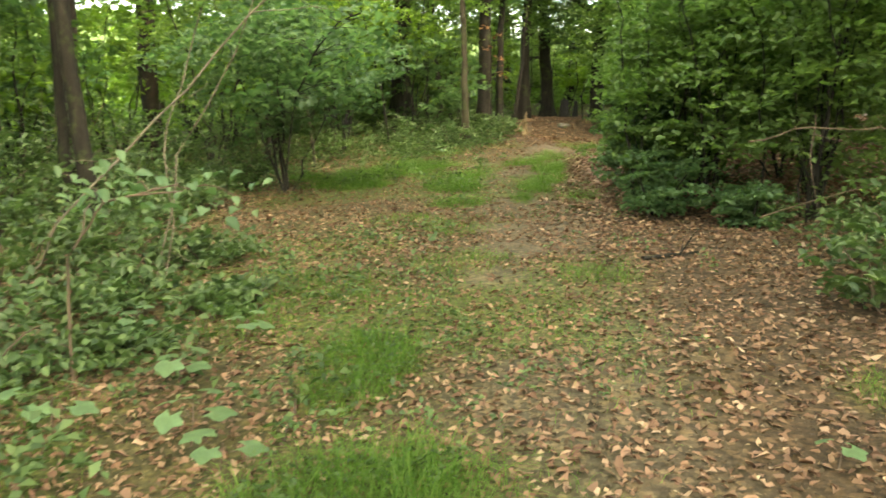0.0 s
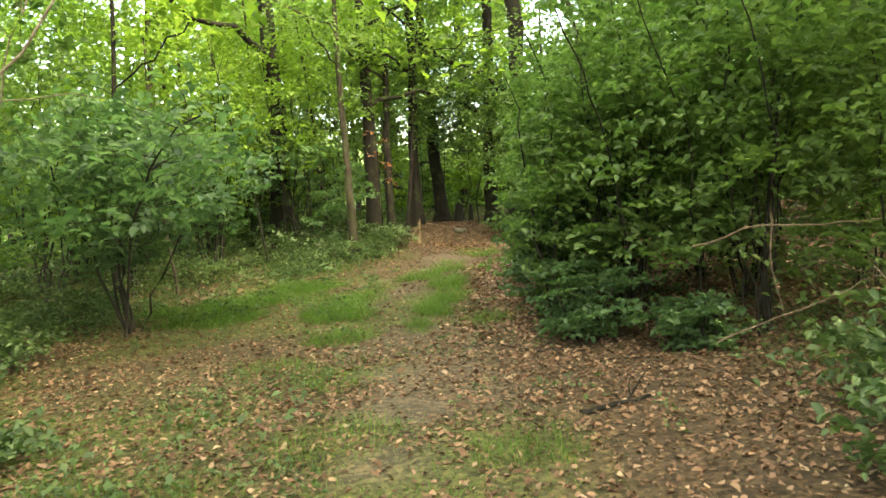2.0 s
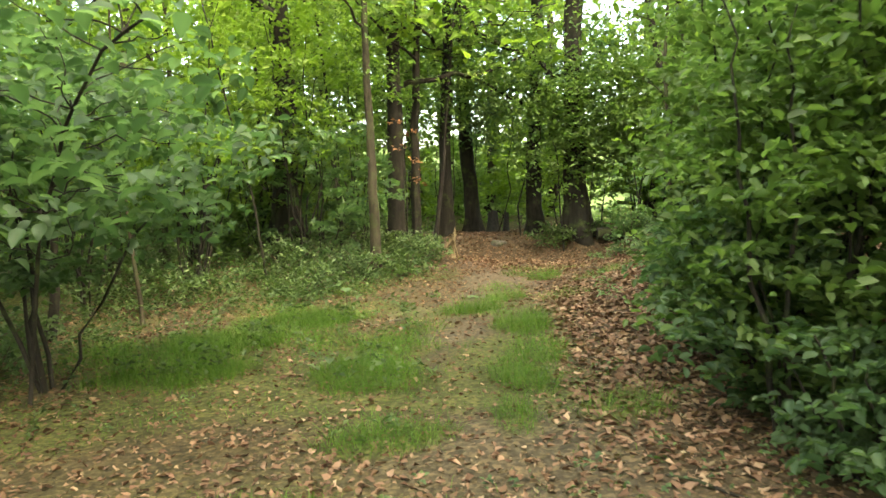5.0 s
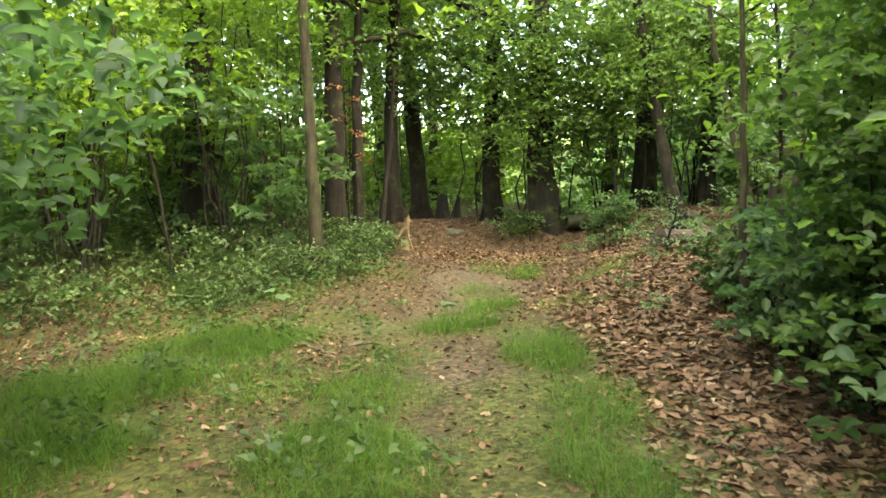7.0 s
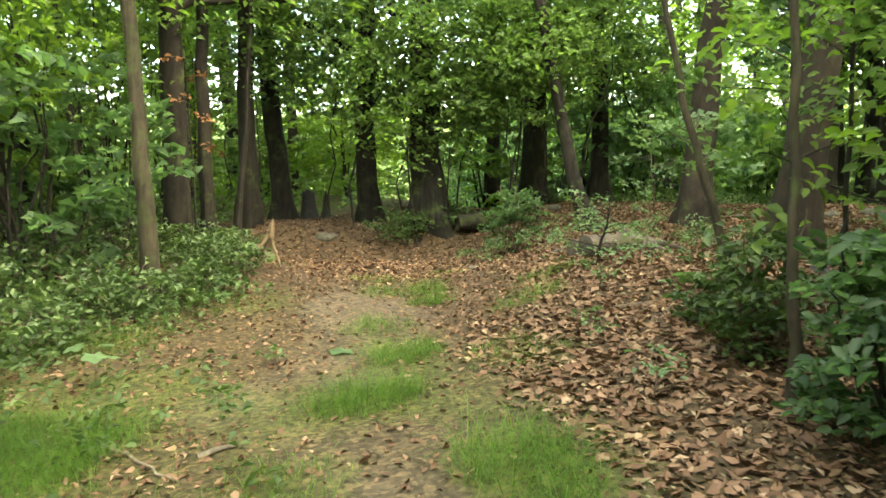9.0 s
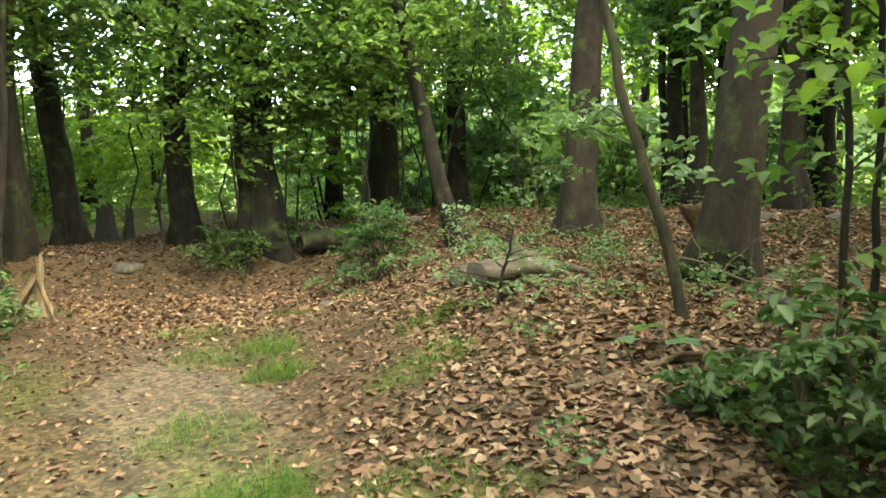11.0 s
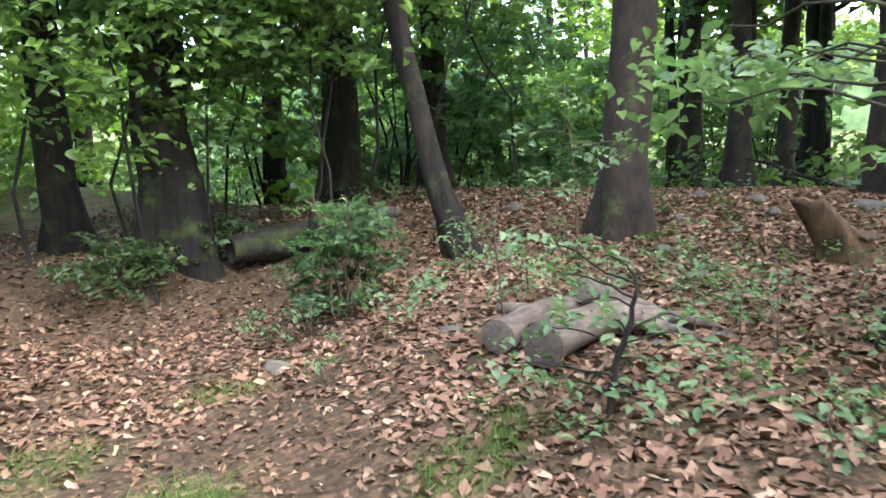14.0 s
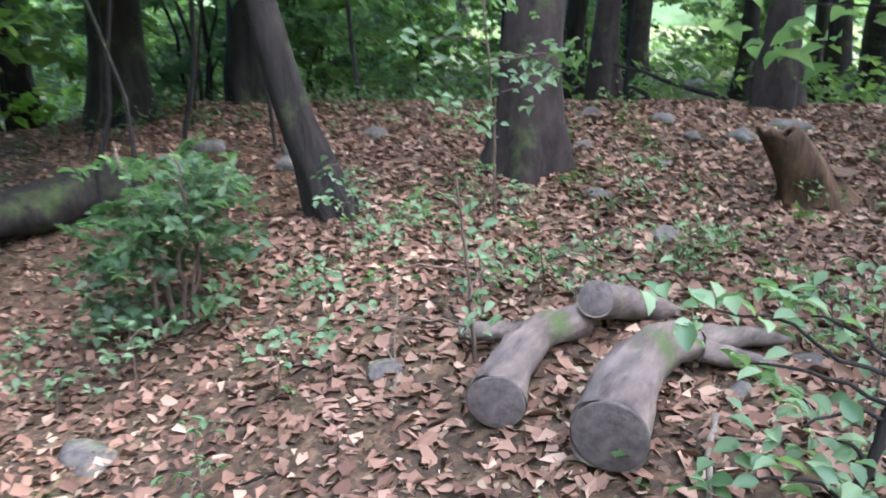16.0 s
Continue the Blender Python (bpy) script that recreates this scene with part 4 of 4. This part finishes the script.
log("rotting_log", "dark thick rotting log lying along the mound", [(5.35, 20.35, g + 0.1), (5.9, 20.3, g + 0.12), (6.4, 20.3, g + 0.14), (6.75, 20.45, g + 0.12)], [0.12, 0.17, 0.16, 0.1], BARK_DARK_SHADED, cut=False)


def stick(name, label, spine, r, mat, twigs=0, category="branch"):
    p = np.asarray(spine, float)
    thing = holder(name, *p[0], label, category)
    line = np.concatenate([bent(a, b, 6, 0.12)[: 5 if k < len(p) - 2 else 6] for k, (a, b) in enumerate(zip(p[:-1], p[1:]))]) - p[0]
    part("wood", Pile().add(*tube(line, np.linspace(r, r * 0.5, len(line)), 8, 0.15)).mesh("wood", mat), thing)
    for k in range(twigs):
        root = line[int(rng.integers(1, len(line) - 1))]
        end = root + rng.normal(0, 1, 3) * np.array([0.16, 0.16, 0.1]) + np.array([0, 0, 0.05])
        part("twig", Pile().add(*tube(bent(root, end, 5, 0.2), np.linspace(r * 0.4, 0.002, 5), 6)).mesh("twig", mat), thing)
    return thing


def lying(name, label, ends, r, mat, twigs=0, lift=0.0):
    pts = [(x, y, ground_z(x, y) + r * 0.8 + lift) for x, y in ends]
    return stick(name, label, pts, r, mat, twigs)


lying("fallen_branch", "dark half-rotten branch lying on brown leaves", [(1.66, 6.06), (1.9, 6.15), (2.18, 6.23)], 0.022, BARK_DARK_SHADED, 2)
lying("fallen_stick", "pale bare stick lying across the path edge", [(0.05, 13.62), (0.2, 13.25), (0.34, 12.88)], 0.013, BARK_BARE, 1)
lying("wood_chip", "short pale broken piece of wood on soil", [(0.46, 13.14), (0.66, 13.2)], 0.018, BARK_BARE)
lying("fallen_branch", "long brown fallen branch half buried in leaves", [(3.6, 14.02), (4.2, 13.88), (4.95, 13.62), (5.6, 13.45)], 0.022, BARK_TWIG, 3)
lying("fallen_stick", "thin brown stick lying among leaves", [(-0.69, 2.95), (-0.72, 3.42)], 0.01, BARK_TWIG)
lying("fallen_stick", "thin brown stick lying beside fallen leaves", [(-0.66, 3.15), (-0.4, 3.2)], 0.006, BARK_TWIG)
lying("fallen_stick", "grey stick resting beside the forked log", [(5.45, 16.18), (5.1, 16.12), (4.85, 16.05)], 0.013, BARK_BARE, 1)
lying("fallen_stick", "thin bleached twig lying over leaves", [(5.2, 15.5), (5.5, 15.85), (5.75, 15.95)], 0.007, BARK_BARE, 1)
lying("fallen_stick", "thin bleached twig curled on leaves", [(5.15, 17.25), (5.35, 17.35), (5.5, 17.5)], 0.008, BARK_BARE, 1)
lying("fallen_stick", "small dark twig lying on trodden leaves", [(4.75, 17.45), (4.6, 17.6)], 0.005, BARK_DARK_SHADED)
lying("fallen_branch", "thin dark fallen branch under the shrubs", [(1.5, 8.35), (1.9, 7.75), (2.6, 7.2)], 0.009, BARK_DARK_SHADED, 2)
stick("leaning_twig", "bleached dead twig leaning over leaves", [(7.9, 17.0, ground_z(7.9, 17.0)), (7.75, 17.2, 0.85), (7.65, 17.3, 1.05)], 0.008, BARK_BARE, 2)
stick("fallen_pole", "dark fallen pole propped between far trees", [(11.2, 16.7, 0.75), (11.45, 17.6, 0.9), (11.8, 18.6, 1.12)], 0.035, BARK_DARK_SHADED)
for x, y, a, long in [(6.6, 13.9, 0.4, 1.2), (7.2, 14.2, 2.8, 1.0), (6.9, 13.5, 1.2, 0.9), (7.6, 14.6, 0.1, 1.3), (6.4, 14.3, 2.2, 0.8)]:
    end = (x + long * math.cos(a), y + long * math.sin(a))
    stick("brush_branch", "bleached bare branch in a heap of brushwood", [(x, y, ground_z(x, y) + 0.01), (*end, ground_z(*end) + random.uniform(0.1, 0.35))], 0.012, BARK_BARE, 4)
stick("bare_branch", "long bare leaning branch stripped of leaves", [(-3.3, 5.2, ground_z(-3.3, 5.2)), (-2.2, 5.1, 0.95), (-1.0, 5.05, 2.1), (-0.3, 5.0, 3.0)], 0.01, BARK_BARE, 7)
stick("bare_sapling", "thin pale bare stem standing by brambles", [(-2.35, 5.9, ground_z(-2.35, 5.9)), (-2.1, 5.9, 0.9), (-1.5, 5.9, 1.9), (-1.2, 5.8, 2.6)], 0.008, BARK_BARE, 5)
stick("bare_sapling", "thin pale bare stem standing by brambles", [(-2.3, 6.0, ground_z(-2.3, 6.0)), (-2.2, 6.0, 1.1), (-1.9, 6.1, 2.0), (-1.55, 6.1, 2.7)], 0.008, BARK_BARE, 4)
stick("dead_twig", "dead pale twig hanging at the shrub edge", [(2.75, 6.75, 0.95), (3.3, 6.5, 1.08), (3.9, 6.3, 1.1)], 0.008, BARK_TWIG, 2)
stick("dead_twig", "dead pale twig hanging under the shrub", [(2.8, 6.5, 0.3), (3.4, 6.3, 0.55), (3.9, 6.2, 0.75)], 0.007, BARK_TWIG, 2)
stick("dead_twig", "dead pale twig drooping from the shrub", [(3.15, 6.4, 1.2), (3.12, 6.35, 0.8), (3.2, 6.3, 0.45)], 0.006, BARK_TWIG, 1)


for foot, mid, tip in [((3.0, 8.3, 0), (2.55, 8.0, 2.0), (2.1, 7.7, 2.9)), ((3.5, 8.0, 0), (3.1, 7.5, 1.9), (2.5, 7.0, 2.8)), ((3.7, 7.5, 0), (3.6, 7.0, 1.7), (3.0, 6.5, 2.7)), ((3.2, 9.8, 0), (2.7, 9.5, 2.1), (2.2, 9.1, 3.0)), ((3.5, 10.6, 0), (2.9, 10.4, 1.9), (2.55, 10.1, 2.9))]:
    stick("bare_sapling", "long thin dark sapling arching out of the thicket", [(foot[0], foot[1], ground_z(foot[0], foot[1])), mid, tip], 0.011, BARK_DARK_SHADED, 3, "sapling")


def stump(name, label, x, y, r, tall, lean, mat, jag):
    """What is left of a broken trunk: a flared foot and a jagged top."""
    thing = holder(name, x, y, ground_z(x, y) - 0.05, label, "stump")
    n, sides = 12, 20
    t = np.linspace(0, 1, n)
    a = np.arange(sides) * 2 * math.pi / sides
    top = tall * (1 + jag * (vnoise(np.cos(a) * 2 + x, np.sin(a) * 2 + y, 1.5, 4) - 0.5) * 2 + rng.normal(0, jag * 0.25, sides))
    girth = r * (1 - 0.35 * t[:, None] + 0.5 * np.exp(-t[:, None] * 5)) * (1 + 0.22 * (vnoise(np.cos(a) * 2, np.sin(a) * 2 + t[:, None], 1.3, 6) - 0.5) * 2)
    outer = np.stack([girth * np.cos(a) + lean[0] * t[:, None], girth * np.sin(a) + lean[1] * t[:, None], t[:, None] * top[None]], -1)
    inner = outer[::-1].copy()
    mid = np.stack([lean[0] * t, lean[1] * t, 0 * t], -1)[::-1, None]
    inner[..., :2] = mid[..., :2] + (inner[..., :2] - mid[..., :2]) * 0.62
    inner[..., 2] = np.maximum(inner[..., 2] * 0.96, tall * 0.45)
    co = np.concatenate([outer, inner]).reshape(-1, 3)
    i, j = np.arange(2 * n - 1)[:, None] * sides, np.arange(sides)[None]
    k = (j + 1) % sides
    part("wood", mesh_np("wood", co, np.stack(np.broadcast_arrays(i + j, i + k, i + sides + k, i + sides + j), -1).reshape(-1, 4), mat), thing)
    return thing


stump("rotten_stump", "jagged rotten brown tree stump leaning on the bank", 8.5, 16.1, 0.2, 0.52, (-0.3, 0.28), ROTTEN, 0.06)
stump("charred_stump", "black charred stump standing on the mound", 3.8, 23.75, 0.16, 0.6, (0, 0), CHAR, 0.08)
stump("charred_stump", "small black charred stump beside a larger one", 4.12, 23.7, 0.08, 0.5, (0.02, 0), CHAR, 0.25)
snag = stump("broken_stump", "pale splintered stump of a snapped young tree", 2.02, 19.0, 0.045, 0.55, (0.06, 0), SPLINTER, 0.3)
for end in [(-0.28, -0.1, 0.0), (0.1, -0.2, 0.02), (-0.12, 0.15, 0.05)]:
    part("splinter", Pile().add(*tube(bent((0.02, 0, 0.42), end, 6, 0.1), np.linspace(0.03, 0.012, 6), 7, 0.2)).mesh("splinter", SPLINTER), snag)
part("root_plate", Pile().add(*tube(np.array([(0, 0, 0.02), (0, 0, 0.12), (0, 0, 0.2)]), [0.08, 0.07, 0.05], 12, 0.3)).mesh("root_plate", SPLINTER), snag)


def stone(x, y, long, wide, high, mat=STONE, label="weathered grey field stone half sunk in litter"):
    bm = bmesh.new()
    bmesh.ops.create_icosphere(bm, subdivisions=3, radius=1)
    off = Vector((x * 3.1, y * 1.7, 0))
    for v in bm.verts:
        d = 1 + 0.45 * noise.noise(v.co * 1.0 + off) + 0.14 * noise.noise(v.co * 3.0 + off)
        d = 0.72 * round(d * 5) / 5 * 0.5 + 0.72 * d * 0.5
        v.co = Vector((v.co.x * long * d, v.co.y * wide * d, v.co.z * high * d))
    me = bpy.data.meshes.new("stone")
    bm.to_mesh(me)
    bm.free()
    me.polygons.foreach_set("use_smooth", np.full(len(me.polygons), True))
    me.materials.append(mat)
    ob = new("stone", me)
    ob.matrix_basis = pose(x, y, ground_z(x, y) - high * 0.15, 0, 0, (x * 97) % 180)
    tagged(ob, label, "stone", "field stones")


for x, y, long, wide, high in [(9.56, 16.8, 0.22, 0.15, 0.12), (10.0, 16.5, 0.3, 0.18, 0.14), (9.77, 17.5, 0.2, 0.15, 0.11), (9.9, 18.2, 0.25, 0.16, 0.12), (9.2, 18.7, 0.18, 0.13, 0.1), (4.62, 18.3, 0.24, 0.13, 0.045), (5.37, 17.42, 0.13, 0.08, 0.05),
                               (7.39, 16.85, 0.18, 0.12, 0.08), (7.62, 19.8, 0.22, 0.15, 0.12), (7.3, 19.6, 0.16, 0.12, 0.12), (3.31, 21.0, 0.28, 0.18, 0.14), (7.86, 17.4, 0.14, 0.1, 0.06), (5.68, 16.13, 0.1, 0.06, 0.05), (7.1, 20.2, 0.18, 0.14, 0.14),
                               (10.2, 15.7, 0.26, 0.2, 0.14), (9.4, 17.15, 0.15, 0.1, 0.08), (8.9, 17.9, 0.12, 0.09, 0.06), (6.05, 15.95, 0.11, 0.08, 0.05), (8.4, 19.6, 0.2, 0.13, 0.12), (9.0, 16.2, 0.13, 0.1, 0.07), (8.7, 17.2, 0.1, 0.08, 0.05)]:
    stone(x, y, long, wide, high)
stone(6.03, 14.15, 0.2, 0.15, 0.13, CHAR, "dark blackened stone lying in the litter")

# the far woods
random.seed(4)
proto = [old_tree("woodland_tree", 300 + 20 * k, -300, 0.13 + 0.03 * k, 11 + k, (0.3, 0.2 * k), (BARK_DARK_SHADED, BARK_GREY_SHADED, BARK_DARK_SHADED)[k], "tall forest tree with a leafy crown in the wood", (56, 3.4, 20, 0.31), 0.35, 3,
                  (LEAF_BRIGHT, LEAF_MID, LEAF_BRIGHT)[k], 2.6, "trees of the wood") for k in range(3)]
bushes = [shrub("understorey_shrub", 300 + 20 * k, -330, 1.7, 3.3 + 0.6 * k, 90, 22, 0.21, (LEAF_MID, LEAF_BRIGHT, LEAF_DARK)[k], "leafy understorey shrub between the forest trees", 5, 0.1, BARK_DARK_SHADED, "understorey shrubs", thick=0.022, fine=False) for k in range(3)]


def build_far_growth():
    """Knee-high growth far off between the trunks, and the wooded skyline that closes the view."""
    x, y = rng.uniform(-20, 34, 6500), rng.uniform(8, 44, 6500)
    off = (y > 24.2) | (x < -6) | (x > 12.2)
    x, y = x[off], y[off]
    z = relief(x, y) + rng.uniform(0.05, 0.7, len(x))
    pile = Pile().add(*sprays(np.stack([x, y, z], 1), rng.uniform(0.3, 0.7, len(x)), 7, 0.2, 0.5, 0.3, False))
    tagged(new("far_undergrowth", pile.mesh("far_undergrowth", LEAF_MID)), "knee-high green growth between the far trees", "undergrowth", "", "stuff")
    a = np.linspace(0, 2 * math.pi, 181)[:-1]
    lift = np.linspace(0, 1, 14)
    top = 7 + 4 * vnoise(np.cos(a) * 9, np.sin(a) * 9, 1.0, 41)
    r = 62 + 5 * (vnoise(np.cos(a)[None] * 14, np.sin(a)[None] * 14 + lift[:, None] * 6, 1.0, 42) - 0.5)
    co = np.stack([4 + r * np.cos(a), 12 + r * np.sin(a), lift[:, None] * top[None] - 2], -1).reshape(-1, 3)
    i, j = np.arange(13)[:, None] * 180, np.arange(180)[None]
    k = (j + 1) % 180
    wood = np.stack(np.broadcast_arrays(i + j, i + k, i + 180 + k, i + 180 + j), -1).reshape(-1, 4)
    tagged(new("backdrop", mesh_np("backdrop", co, wood, plain_rough("distant_wood", (0.03, 0.06, 0.015), (0.11, 0.17, 0.05), 0.9))), "distant green edge of the surrounding wood", "backdrop", "", "structure")


build_far_growth()


def clear(x, y):
    """Whether a spot is off the path and the open ground round it."""
    if abs(x - float(np.interp(y, TRAIL_Y, TRAIL_X))) < 3.2 and y < 19:
        return False
    if x > 1 and x < 10.2 and 4 < y < 21.5:
        return False
    return not (-5.5 < x < 1 and y < 17)


def place_all(originals, spots):
    """Puts copies on the spots, the first of each kind itself included."""
    for k, (x, y, s) in enumerate(spots):
        m = Matrix.Translation((x, y, ground_z(x, y) - 0.1)) @ Matrix.Rotation(random.uniform(0, 6.28), 4, "Z") @ Matrix.Scale(s, 4)
        ob = originals[k % len(originals)]
        if k < len(originals):
            ob.matrix_basis = m
        else:
            copy_thing(ob, m)


def spots(count, gap, x0, x1, y0, y1):
    out = []
    for _ in range(4000):
        x, y = random.uniform(x0, x1), random.uniform(y0, y1)
        if clear(x, y) and all(math.hypot(x - a, y - b) > gap for a, b, _ in out):
            out.append((x, y, random.uniform(0.8, 1.2)))
        if len(out) == count:
            break
    return out


EAST = [(random.uniform(11.5, 22), random.uniform(10, 24), random.uniform(0.85, 1.15)) for _ in range(22)] + [(-0.5, 30.5, 1.15), (2.5, 31, 1.25), (5, 30.3, 1.15), (7.5, 31, 1.25), (4, 33, 1.3)]
place_all(proto, EAST + [p for p in spots(82, 2.9, -18, 32, -8, 42) if p[1] < 25.5 or p[1] > 29.5 or p[0] > 13 or p[0] < -9])
place_all(bushes, [p for p in spots(80, 1.9, -13, 26, 8, 38) if not (24.5 < p[1] < 27.5 and 1 < p[0] < 10) and not (10 < p[0] < 17 and p[1] < 22)])
